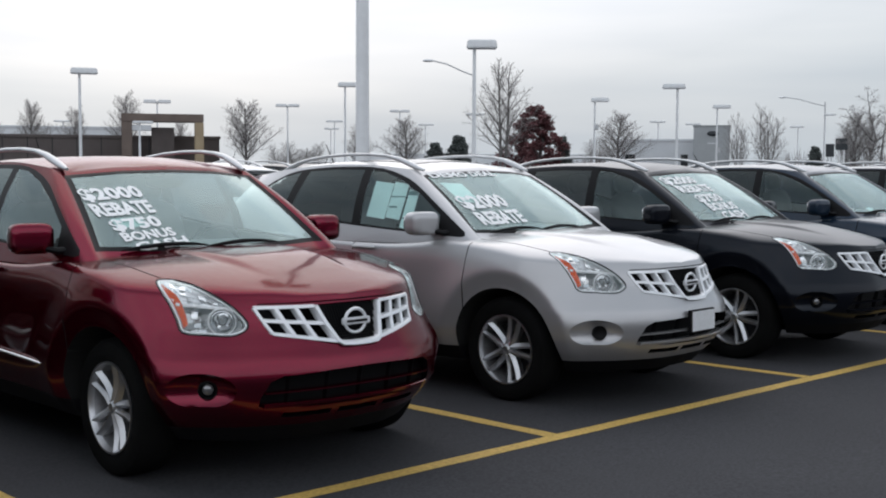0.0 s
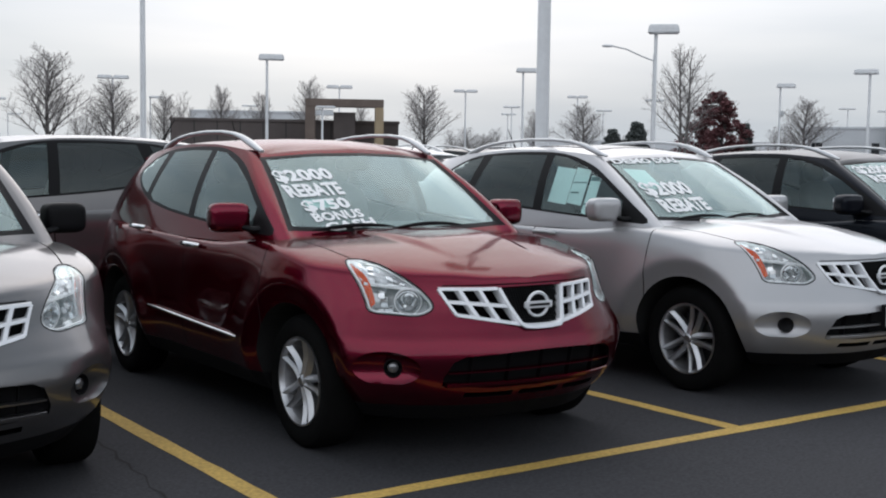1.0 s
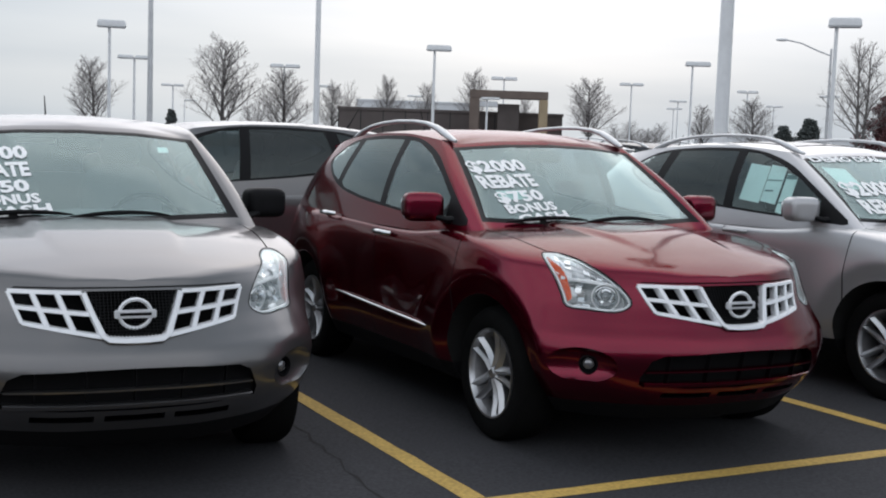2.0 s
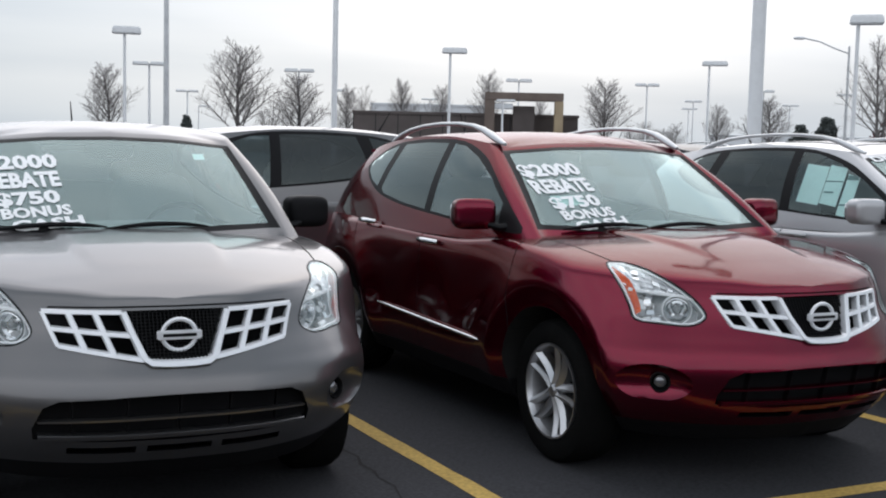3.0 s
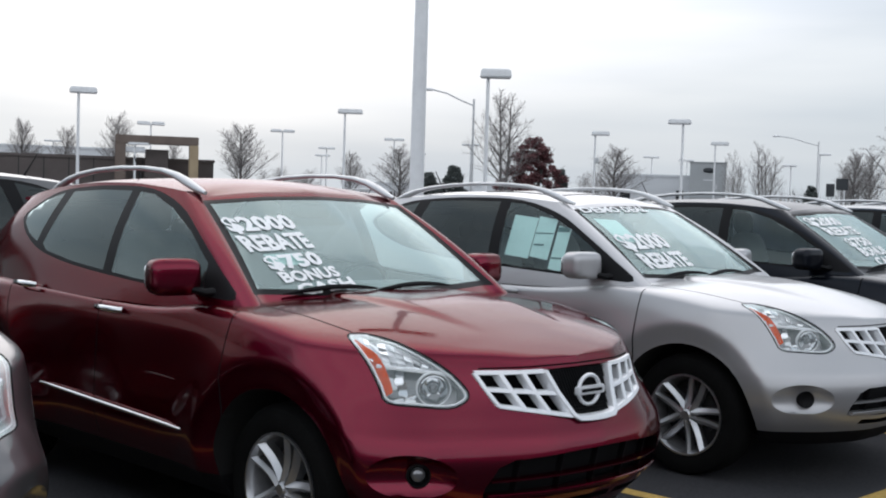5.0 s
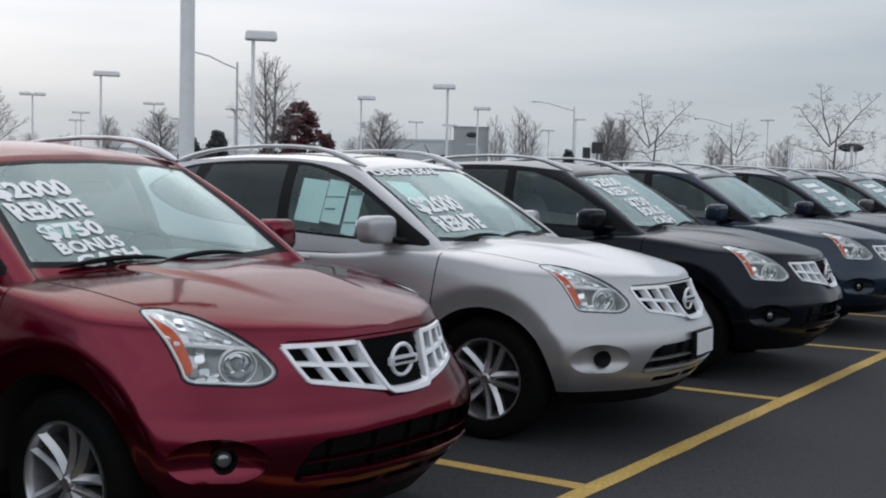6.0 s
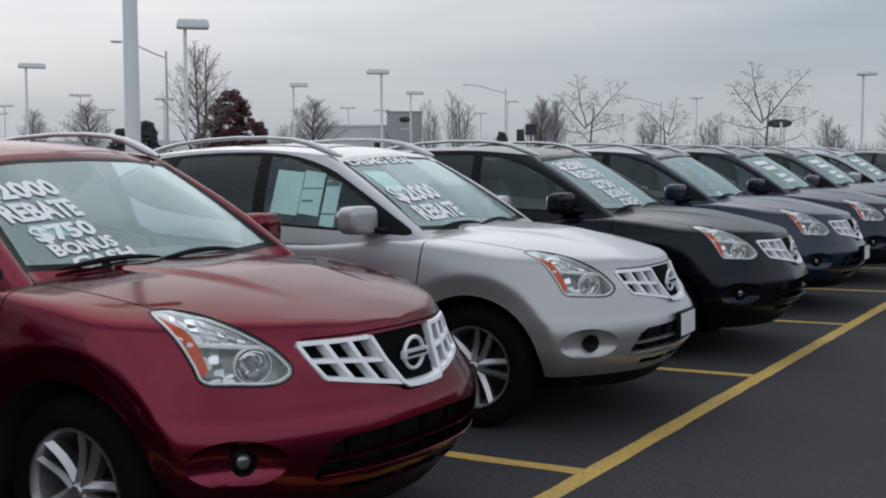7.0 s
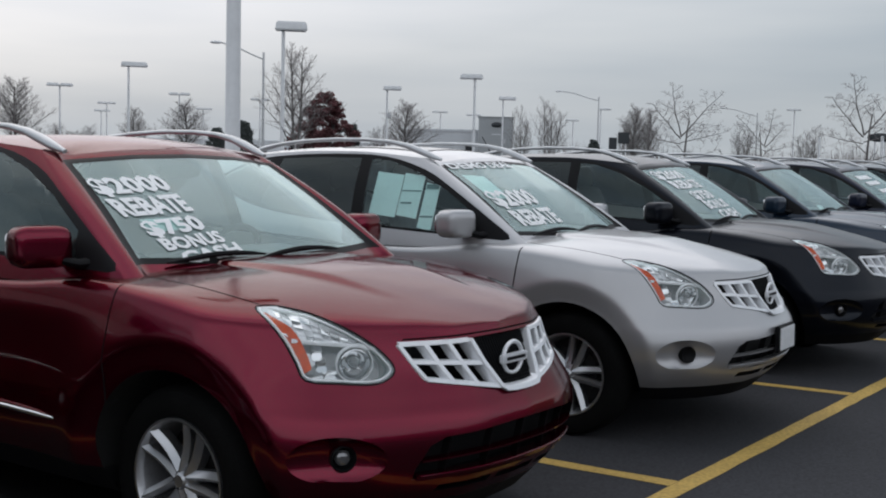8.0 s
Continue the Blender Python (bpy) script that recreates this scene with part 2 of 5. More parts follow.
def lathe(name, profile, mats, steps=32, axis="x", idx=None):
    """A profile of (radius, along) turned about an axis."""
    verts, faces, m = [], [], len(profile)
    for k in range(steps):
        c, s = math.cos(2 * math.pi * k / steps), math.sin(2 * math.pi * k / steps)
        for r, a in profile:
            verts.append({"x": (a, r * c, r * s), "y": (r * c, a, r * s), "z": (r * c, r * s, a)}[axis])
    for k in range(steps):
        for j in range(m - 1):
            q = ((k + 1) % steps) * m
            faces.append((k * m + j, k * m + j + 1, q + j + 1, q + j))
    return mesh_of(name, verts, faces, mats)


def tube(name, path, radius, mats, steps=8, flat=1.0, closed=False):
    """A round (or flattened) bar along a path; radius a number or one for each point."""
    path = [Vector(p) for p in path]
    n = len(path)
    rad = radius if isinstance(radius, (list, tuple)) else [radius] * n
    verts, faces = [], []
    for i, p in enumerate(path):
        a, b = (path[i - 1], path[(i + 1) % n]) if closed else (path[max(i - 1, 0)], path[min(i + 1, n - 1)])
        t = (b - a).normalized()
        side = t.cross(Vector((0, 0, 1)))
        side = side.normalized() if side.length > 1e-3 else Vector((1, 0, 0))
        up = side.cross(t)
        for k in range(steps):
            ang = 2 * math.pi * k / steps
            verts.append(p + side * math.cos(ang) * rad[i] + up * math.sin(ang) * rad[i] * flat)
    for i in range(n if closed else n - 1):
        for k in range(steps):
            a, b = i * steps, ((i + 1) % n) * steps
            faces.append((a + k, a + (k + 1) % steps, b + (k + 1) % steps, b + k))
    if not closed:
        faces += [tuple(range(steps)), tuple(range((n - 1) * steps, n * steps))]
    return mesh_of(name, verts, faces, mats, 50)


def box(name, lo, hi, mats, bevel=0.0, segments=2, taper=None):
    bm = bmesh.new()
    bmesh.ops.create_cube(bm, size=1)
    for v in bm.verts:
        v.co = Vector([lo[k] + (v.co[k] + 0.5) * (hi[k] - lo[k]) for k in range(3)])
        if taper and v.co.z > (lo[2] + hi[2]) / 2:
            cx, cy = (lo[0] + hi[0]) / 2, (lo[1] + hi[1]) / 2
            v.co.x, v.co.y = cx + (v.co.x - cx) * taper, cy + (v.co.y - cy) * taper
    if bevel:
        bmesh.ops.bevel(bm, geom=bm.edges, offset=bevel, segments=segments, affect="EDGES")
    return from_bm(name, bm, mats)


def part(name, me, parent, label="", at=None):
    ob = new(name, me)
    ob.parent = parent
    if at is not None:
        ob.matrix_basis = at
    if label:
        ob["label"] = label
    return ob


def mirrored(me):
    out = me.copy()
    bm = bmesh.new()
    bm.from_mesh(out)
    for v in bm.verts:
        v.co.x = -v.co.x
    bmesh.ops.reverse_faces(bm, faces=bm.faces)
    bm.to_mesh(out)
    bm.free()
    out.set_sharp_from_angle(angle=radians(35))
    return out


# ---- the sport utility car, nose towards -y, built once ----
PLAN_U = [0, 0.25, 0.5, 0.70, 0.80, 0.865, 0.90, 0.925, 0.93, 0.93, 0.93, 0.925, 0.905, 0.86, 0.76, 0.5, 0]
PLAN_V = [-0.07, -0.05, 0.045, 0.185, 0.31, 0.50, 0.75, 1.1, 1.6, 2.4, 3.0, 3.5, 3.9, 4.2, 4.42, 4.53, 4.56]


def hood_z(u, v):
    zc = pchip([-0.1, 0, 0.05, 0.24, 0.5, 0.74, 1.0, 1.31, 1.8, 3.0, 4.0, 4.4, 4.6], [0.845, 0.870, 0.893, 0.963, 1.03, 1.072, 1.093, 1.098, 1.08, 1.11, 1.13, 1.10, 1.05], v)
    k = pchip([0, 0.3, 0.6, 1.0, 1.3, 2.0, 4.5], [0.03, 0.10, 0.075, 0.045, 0.03, 0.05, 0.06], v)
    crease = 0.017 / (1 + np.exp(-(np.abs(u) - 0.25 - 0.12 * np.clip(v - 0.3, 0, 1)) / 0.010)) * np.clip((v - 0.35) / 0.35, 0, 1) * np.clip((1.6 - v) / 0.3, 0, 1)
    return zc - k * (np.abs(u) / 0.8) ** 2.4 - crease + 0.008 * np.clip((v - 0.35) / 0.35, 0, 1) * np.clip((1.6 - v) / 0.3, 0, 1)


def nose_v(u, z):
    """How far back the front face lies at half-width u and height z."""
    c = pchip([0.2, 0.3, 0.36, 0.41, 0.46, 0.54, 0.61, 0.68, 0.78, 0.87], [0.16, 0.06, 0.002, -0.032, -0.054, -0.07, -0.058, -0.02, 0.038, 0.076], z)
    return c + (0.30 + 0.07 * np.clip((z - 0.6) / 0.2, 0, 1)) * (np.abs(u) / 0.75) ** 2.4


def lower_body():
    t = np.r_[0, np.cumsum(np.hypot(np.diff(PLAN_U), np.diff(PLAN_V)))]
    s = np.r_[np.linspace(0, 0.75, 24)[:-1], np.linspace(0.75, 2.1, 82)[:-1], np.linspace(2.1, 3.6, 22)[:-1], np.linspace(3.6, 5.0, 50)[:-1], np.linspace(5.0, t[-1], 20)]
    u, v = pchip(t, PLAN_U, s), pchip(t, PLAN_V, s)
    du, dv = np.gradient(u, s), np.gradient(v, s)
    nl = np.hypot(du, dv)
    nu, nv = -dv / nl, du / nl  # inward
    nu[0] = nu[-1] = 0
    wf = np.clip((0.75 - v) / 0.55, 0, 1)
    wf = wf * wf * (3 - 2 * wf)
    wr = np.clip((v - 3.5) / 0.7, 0, 1)
    wr = wr * wr * (3 - 2 * wr)
    bulge = 0.018 * (np.exp(-(((v - 0.9) / 0.42) ** 2)) + np.exp(-(((v - 3.58) / 0.45) ** 2)))

    def inward(z, i):
        f = pchip([0.18, 0.24, 0.30, 0.36, 0.41, 0.46, 0.54, 0.61, 0.68, 0.78, 0.87, 0.93], [0.25, 0.19, 0.13, 0.072, 0.038, 0.016, 0.0, 0.012, 0.05, 0.108, 0.146, 0.18], z)
        d = pchip([0.18, 0.26, 0.36, 0.48, 0.62, 0.78, 0.92, 1.0, 1.06, 1.12], [0.15, 0.095, 0.045, 0.010, 0.006, 0.010, 0.014, 0.026, 0.05, 0.10], z)
        r = pchip([0.2, 0.35, 0.5, 0.7, 0.78, 0.9, 1.05, 1.15], [0.10, 0.01, 0, 0.0, 0.03, 0.05, 0.09, 0.13], z)
        flare = 0.0
        for vw in (0.895, 3.585):
            r_w = math.hypot(v[i] - vw, z - 0.35)  # flared arch: a creased crest, its lip tucked in towards the tyre
            for r_s in (r_w - 0.013, r_w, r_w + 0.013):
                out_ = max(r_s - 0.515, 0) / 0.17
                flare += (0.034 * math.exp(-(out_ ** 1.5)) if r_s > 0.515 else 0.034 - 0.036 * min((0.515 - r_s) / 0.105, 1)) / 3
        d = d - bulge[i] * math.exp(-(((z - 0.62) / 0.3) ** 2))
        return wf[i] * f + wr[i] * r + (1 - wf[i] - wr[i]) * d - flare * min(max((v[i] - 0.22) / 0.2, 0), 1) * min(max((z - 0.22) / 0.12, 0), 1)

    N, rings = len(s), []
    fr = np.r_[np.linspace(0, 0.9, 50), 0.93, 0.96, 0.985, 1.0]
    grid = []
    for i in range(N):
        zt = float(hood_z(u[i], v[i]))
        for _ in range(6):
            off = inward(zt, i)
            zt = float(hood_z(u[i] + nu[i] * off, v[i] + nv[i] * off)) - 0.022
        zb = 0.235 - 0.015 * wf[i]
        col = []
        for f in fr:
            z = zb + f * (zt - zb)
            off = inward(z, i)
            x = u[i] + nu[i] * off
            col.append((0.0 if i in (0, N - 1) else max(x, 0.0), v[i] + nv[i] * off, z))
        e = col[-1]
        vc = 0.16 + (4.40 - 0.16) * s[i] / s[-1]
        for g, drop in ((0.012, 0.010), (0.03, 0.004), (0.06, 0.0), (0.12, 0), (0.18, 0), (0.25, 0), (0.31, 0), (0.37, 0), *((0.40 + 0.02 * k_, 0) for k_ in range(19)), (0.78, 0), (0.84, 0), (0.92, 0), (1.0, 0)):
            if i in (0, N - 1):
                x, y = 0.0, e[1] + (vc - e[1]) * g
            else:
                x, y = e[0] * (1 - g), e[1] + (vc - e[1]) * g
            col.append((x, y, float(hood_z(x, y)) - drop))
        under = [(col[0][0] * g, col[0][1] + (vc - col[0][1]) * (1 - g), 0.225) for g in (0.0, 0.5, 0.9)]
        grid.append(under + col)
    M = len(grid[0])
    verts = [p for col in grid for p in col]
    faces = [(i * M + j, i * M + j + 1, (i + 1) * M + j + 1, (i + 1) * M + j) for i in range(N - 1) for j in range(M - 1)]
    n = len(verts)
    verts += [(-x, y, z) for x, y, z in verts]
    faces += [tuple(n + k for k in f[::-1]) for f in faces]
    me = mesh_of("body_solid", verts, faces, [RED, LINER])
    bm = bmesh.new()
    bm.from_mesh(me)
    bmesh.ops.remove_doubles(bm, verts=bm.verts, dist=4e-4)
    bmesh.ops.dissolve_degenerate(bm, dist=1e-5, edges=bm.edges)
    holes = [e for e in bm.edges if e.is_boundary]
    if holes:
        bmesh.ops.holes_fill(bm, edges=holes)
    bmesh.ops.recalc_face_normals(bm, faces=bm.faces)
    bm.to_mesh(me)
    bm.free()
    return me


# base ring and roof ring of the cabin, from the windscreen's middle round to the tailgate's middle
CAB_BASE = [(0, 1.17, 1.06), (0.40, 1.185, 1.06), (0.675, 1.225, 1.05), (0.765, 1.180, 1.04), (0.825, 1.200, 1.03), (0.858, 1.50, 1.02), (0.882, 2.0, 1.02), (0.89, 2.5, 1.02), (0.885, 3.0, 1.03), (0.86, 3.5, 1.04), (0.82, 3.9, 1.06), (0.74, 4.25, 1.06), (0.5, 4.40, 1.06), (0, 4.44, 1.06)]
CAB_ROOF = [(0, 1.85, 1.560), (0.33, 1.87, 1.550), (0.565, 1.925, 1.524), (0.612, 1.932, 1.530), (0.640, 1.985, 1.545), (0.650, 2.20, 1.570), (0.655, 2.5, 1.592), (0.655, 2.8, 1.596), (0.650, 3.1, 1.586), (0.638, 3.4, 1.566), (0.62, 3.65, 1.540), (0.575, 3.86, 1.512), (0.38, 3.96, 1.515), (0, 4.0, 1.522)]


def cab_rings(depth):
    t = np.arange(len(CAB_BASE), dtype=float)
    s = np.linspace(0, len(t) - 1, 118)
    base = np.stack([pchip(t, [p[k] for p in CAB_BASE], s) for k in range(3)], 1)
    roof = np.stack([pchip(t, [p[k] for p in CAB_ROOF], s) for k in range(3)], 1)
    cols = []
    for i in range(len(s)):
        b, r = base[i], roof[i]
        mid = np.array([0, 2.75, 1.3])
        out = np.array([b[0], (b[1] - mid[1]) * (0.35 if abs(b[1] - mid[1]) > 1.2 else 0.05), 0.0])
        out = out / max(np.linalg.norm(out), 1e-6)
        b, r = b - out * depth, r - out * depth * 0.8 - np.array([0, 0, depth * 0.4])
        col = []
        for f in np.linspace(0, 1, 13):
            bow = 0.028 * math.sin(math.pi * f)
            p = b + (r - b) * f + out * bow * np.array([1, 1, 0]) + np.array([0, 0, bow * 0.4])
            col.append(p)
        vc = 1.9 + (3.95 - 1.9) * (i / (len(s) - 1))
        for g in (0.04, 0.1, 0.2, 0.35, 0.55, 0.78, 1.0):
            x, y = r[0] * (1 - g), r[1] + (vc - r[1]) * g
            h = pchip([1.8, 2.1, 2.5, 3.0, 3.6, 4.0], [1.558, 1.605, 1.632, 1.630, 1.590, 1.522], y) - depth
            z = r[2] + (h - r[2]) * (1 - (1 - g) ** 3.0)
            col.append(np.array([x, y, z]))
        for p in col:
            if i in (0, len(s) - 1):
                p[0] = 0.0
        cols.append(col)
    return cols


def cabin():
    a, b = cab_rings(0.0), cab_rings(0.014)
    verts, faces = [], []
    N, M = len(a), len(a[0])
    for cols in (a, b):
        verts += [p for c in cols for p in c]
    for k, off in ((0, 0), (1, N * M)):
        for i in range(N - 1):
            for j in range(M - 1):
                f = (off + i * M + j, off + i * M + j + 1, off + (i + 1) * M + j + 1, off + (i + 1) * M + j)
                faces.append(f if k == 0 else f[::-1])
    for i in range(N - 1):
        faces.append((i * M, (i + 1) * M, N * M + (i + 1) * M, N * M + i * M))
    n = len(verts)
    verts += [(-p[0], p[1], p[2]) for p in verts]
    faces += [tuple(n + k for k in f[::-1]) for f in faces]
    me = mesh_of("cabin_shell", verts, faces, [RED, HEADLINER])
    mid = Vector((0, 2.75, 1.2))
    for f in me.polygons:  # the inner skin is lined with cloth
        if f.normal.dot(f.center - mid) < 0:
            f.material_index = 1
    return me


SCREEN = []
for col in cab_rings(0.0)[:40]:
    col = np.array(col[:13])
    zz = np.linspace(1.02, 1.58, 57)
    SCREEN.append((np.interp(zz, col[:, 2], col[:, 0]), np.interp(zz, col[:, 2], col[:, 1])))
SCREEN_U, SCREEN_V = np.array([c[0] for c in SCREEN]), np.array([c[1] for c in SCREEN])


def screen_v(u, z):
    """Windscreen surface: how far back it lies at half-width u and height z."""
    k = min(max((float(z) - 1.02) / 0.01, 0), 55.999)
    i, f = int(k), k - int(k)
    return (1 - f) * np.interp(abs(u), SCREEN_U[:, i], SCREEN_V[:, i]) + f * np.interp(abs(u), SCREEN_U[:, i + 1], SCREEN_V[:, i + 1])


def outer_skin(me):
    """Keeps a pane's outer face alone: a thin sheet of glass, bowed like the cabin."""
    bm = bmesh.new()
    bm.from_mesh(me)
    bm.normal_update()
    mid = Vector((0, 2.75, 1.2))
    away = sum((f.calc_center_median() for f in bm.faces), Vector()) / len(bm.faces) - mid
    away.normalize()
    drop = [f for f in bm.faces if f.normal.dot(away) < 0.35]
    if len(drop) < len(bm.faces):
        bmesh.ops.delete(bm, geom=drop, context="FACES")
    bm.to_mesh(me)
    bm.free()


LAMP = [(0.755, 0.605, 0.985), (0.712, 0.612, 0.992), (0.672, 0.575, 0.988), (0.636, 0.490, 0.973), (0.615, 0.400, 0.948), (0.585, 0.310, 0.912), (0.548, 0.245, 0.868), (0.520, 0.205, 0.825), (0.507, 0.183, 0.788), (0.525, 0.182, 0.758), (0.580, 0.212, 0.735), (0.668, 0.292, 0.740), (0.745, 0.378, 0.752), (0.756, 0.415, 0.810), (0.768, 0.462, 0.885), (0.772, 0.530, 0.945)]
LAMP_DIR = Vector((0.62, -0.76, 0.18)).normalized()
SKIN = []  # the uncut body, to lay lamp fittings under


def on_skin(p, d=LAMP_DIR, deep=0.0):
    """The point of the body's skin met from outside along -d through p, then pushed in."""
    hit = SKIN[0].ray_cast(Vector(p) + d * 0.6, -d)[0]
    return (hit if hit is not None else Vector(p)) - d * deep


def car_meshes():
    """All the parts of one car: (name, mesh, label, role)."""
    parts = []
    body = lower_body()
    SKIN.append(BVHTree.FromPolygons([v.co[:] for v in body.vertices], [f.vertices[:] for f in body.polygons]))
    # wheel wells, cabin well
    for v in (0.895, 3.585):
        for sgn in (1, -1):
            ring = [(0, v + 0.405 * math.cos(a), 0.352 + 0.405 * math.sin(a)) for a in np.linspace(0, 2 * math.pi, 40, endpoint=False)]
            body = boolean(body, prism(ring, (1, 0, 0), *sorted((sgn * 0.52, sgn * 1.3)), LINER), "DIFFERENCE")
    body = boolean(body, box("well", (-0.76, 1.42, 0.5), (0.76, 4.1, 1.6), [LINER]), "DIFFERENCE")
    # lamps
    lamp, d = LAMP, LAMP_DIR
    mid = sum((Vector(p) for p in lamp), Vector()) / len(lamp)
    lo, hi = mid.dot(d) - 0.11, mid.dot(d) + 0.4
    outline = rounded(lamp, 3)
    pocket = prism(outline, d, lo, hi, REFLECTOR)
    chunk = boolean(body, prism(inset(outline, 0.006), d, lo + 0.01, hi, LENS), "INTERSECT")
    moved = chunk.copy()
    moved.transform(Matrix.Translation(-d * 0.010))
    lens = boolean(chunk, moved, "DIFFERENCE")
    lens.materials.clear()
    lens.materials.append(LENS)
    body = boolean(body, pocket, "DIFFERENCE")
    body = boolean(body, mirrored(pocket), "DIFFERENCE")
    # grille pocket and intake
    g = [(-0.48, 0.868), (-0.19, 0.866), (0, 0.868), (0.19, 0.866), (0.48, 0.868), (0.435, 0.742), (0.13, 0.688), (0.085, 0.674), (-0.085, 0.674), (-0.13, 0.688), (-0.435, 0.742)]
    body = boolean(body, prism([(u, 0, z) for u, z in g], (0, 1, 0), -0.5, 0.19, PLASTIC), "DIFFERENCE")
    it = [(-0.43, 0.556), (-0.2, 0.568), (0, 0.572), (0.2, 0.568), (0.43, 0.556), (0.485, 0.53), (0.52, 0.45), (0.515, 0.408), (0.3, 0.400), (0, 0.396), (-0.3, 0.400), (-0.515, 0.408), (-0.52, 0.45), (-0.485, 0.53)]
    body = boolean(body, prism([(u, 0, z) for u, z in it], (0, 1, 0), -0.5, 0.12, PLASTIC), "DIFFERENCE")
    for a_, b_ in ((-0.40, -0.16), (-0.12, 0.12), (0.16, 0.40)):
        body = boolean(body, box("slot", (a_, -0.5, 0.346), (b_, 0.22, 0.374), [PLASTIC]), "DIFFERENCE")
    # scooped fog lamp recess
    for sgn in (1, -1):
        bm = bmesh.new()
        bmesh.ops.create_icosphere(bm, subdivisions=4, radius=1)
        for v in bm.verts:
            v.co.z = max(v.co.z, -0.62)
        bmesh.ops.transform(bm, matrix=pose(sgn * 0.785, 0.215, 0.482, 0, 0, sgn * 43) @ Matrix.Diagonal((0.215, 0.105, 0.105, 1)), verts=bm.verts)
        body = boolean(body, from_bm("scoop", bm, [RED]), "DIFFERENCE")
        along = Vector((-sgn * math.sin(radians(34)), math.cos(radians(34)), 0))
        across = Vector((math.cos(radians(34)), sgn * math.sin(radians(34)), 0))
        mid_f = Vector((sgn * 0.705, 0.232, 0.492))
        ring = [mid_f + across * 0.046 * math.cos(a) + Vector((0, 0, 0.046 * math.sin(a))) for a in np.linspace(0, 2 * math.pi, 28, endpoint=False)]
        c0 = mid_f.dot(along)
        body = boolean(body, prism(ring, along, c0 - 0.06, c0 + 0.13, RED), "DIFFERENCE")
    # black lower valance
    low = box("cut_low", (-1.2, -0.4, 0.0), (1.2, 0.62, 0.3013), [PLASTIC])
    valance = boolean(body, low, "INTERSECT")
    body = boolean(body, low, "DIFFERENCE")
    sill_cut = box("cut_sill", (-1.2, 1.26, 0.0), (1.2, 3.22, 0.335), [PLASTIC])
    sill = boolean(body, sill_cut, "INTERSECT")
    body = boolean(body, sill_cut, "DIFFERENCE")
    for m in (valance, sill):
        m.materials.clear()
        m.materials.append(PLASTIC)
    tail_cut = [prism([(0, 4.0, 1.08), (0, 4.5, 1.10), (0, 4.6, 0.86), (0, 4.32, 0.80), (0, 4.1, 0.93)], (1, 0, 0), *sorted((q * 0.60, q * 1.3)), TAIL) for q in (-1, 1)]
    tails = []
    for m in tail_cut:
        tails.append(boolean(body, m, "INTERSECT"))
        body = boolean(body, m, "DIFFERENCE")
    for m in tails:
        m.materials.clear()
        m.materials.append(TAIL)
        finish(m)
        parts.append(("tail_lamp", m, "red tail lamp", ""))
    # panel gaps: doors and bonnet
    slots = []
    for line in ([(1.24, 0.36), (1.20, 0.7), (1.16, 1.2)], [(2.36, 0.36), (2.34, 0.8), (2.33, 1.2)], [(3.02, 0.36), (3.10, 0.55), (3.30, 0.82), (3.42, 1.2)]):
        pts = [(0, v - 0.004, z) for v, z in line] + [(0, v + 0.004, z) for v, z in line[::-1]]
        for sgn in (1, -1):
            slots.append(prism(pts, (1, 0, 0), *sorted((sgn * 0.868, sgn * 1.2)), LINER))
    hood_line = [(0.712, 0.632), (0.724, 0.75), (0.74, 1.0), (0.745, 1.3)]
    for sgn in (1, -1):
        pts = [(sgn * (u - 0.004), v, 0) for u, v in hood_line] + [(sgn * (u + 0.004), v, 0) for u, v in hood_line[::-1]]
        slots.append(prism(pts, (0, 0, 1), 0.90, 1.3, LINER))
    lip = [(-0.575, 0.894), (-0.53, 0.884), (-0.475, 0.8785), (-0.25, 0.8795), (0.25, 0.8795), (0.475, 0.8785), (0.53, 0.884), (0.575, 0.894)]
    slots.append(prism([(u, 0, z - 0.003) for u, z in lip] + [(u, 0, z + 0.003) for u, z in lip[::-1]], (0, 1, 0), -0.5, 0.19, LINER))
    for m in slots:
        body = boolean(body, m, "DIFFERENCE")
    finish(body, 32)
    parts.append(("body", body, "", "paint"))
    finish(valance), finish(sill)
    parts += [("lower_valance", valance, "black plastic lower valance", ""), ("side_sill", sill, "black plastic sill", "")]
    # cabin: holes, black surrounds, panes
    cab = cabin()
    dlo = [(1.285, 1.082), (1.432, 1.192), (1.728, 1.368), (1.955, 1.480), (2.262, 1.560), (2.63, 1.578), (3.05, 1.568), (3.36, 1.532), (3.62, 1.425), (3.58, 1.365), (3.44, 1.300), (3.18, 1.225), (2.76, 1.168), (2.15, 1.122), (1.53, 1.086)]
    side = rounded([(0, v, z) for v, z in dlo], 3)
    front = [(1.52, 1.105), (1.545, 1.225), (1.765, 1.358), (2.005, 1.466), (2.22, 1.533), (2.355, 1.546), (2.315, 1.150), (2.1, 1.133), (1.6, 1.105)]
    rear = [(2.44, 1.550), (2.75, 1.556), (3.085, 1.546), (3.17, 1.262), (3.10, 1.228), (2.76, 1.185), (2.405, 1.156)]
    quart = [(3.20, 1.540), (3.40, 1.502), (3.59, 1.420), (3.55, 1.370), (3.42, 1.312), (3.265, 1.272)]
    panes = []
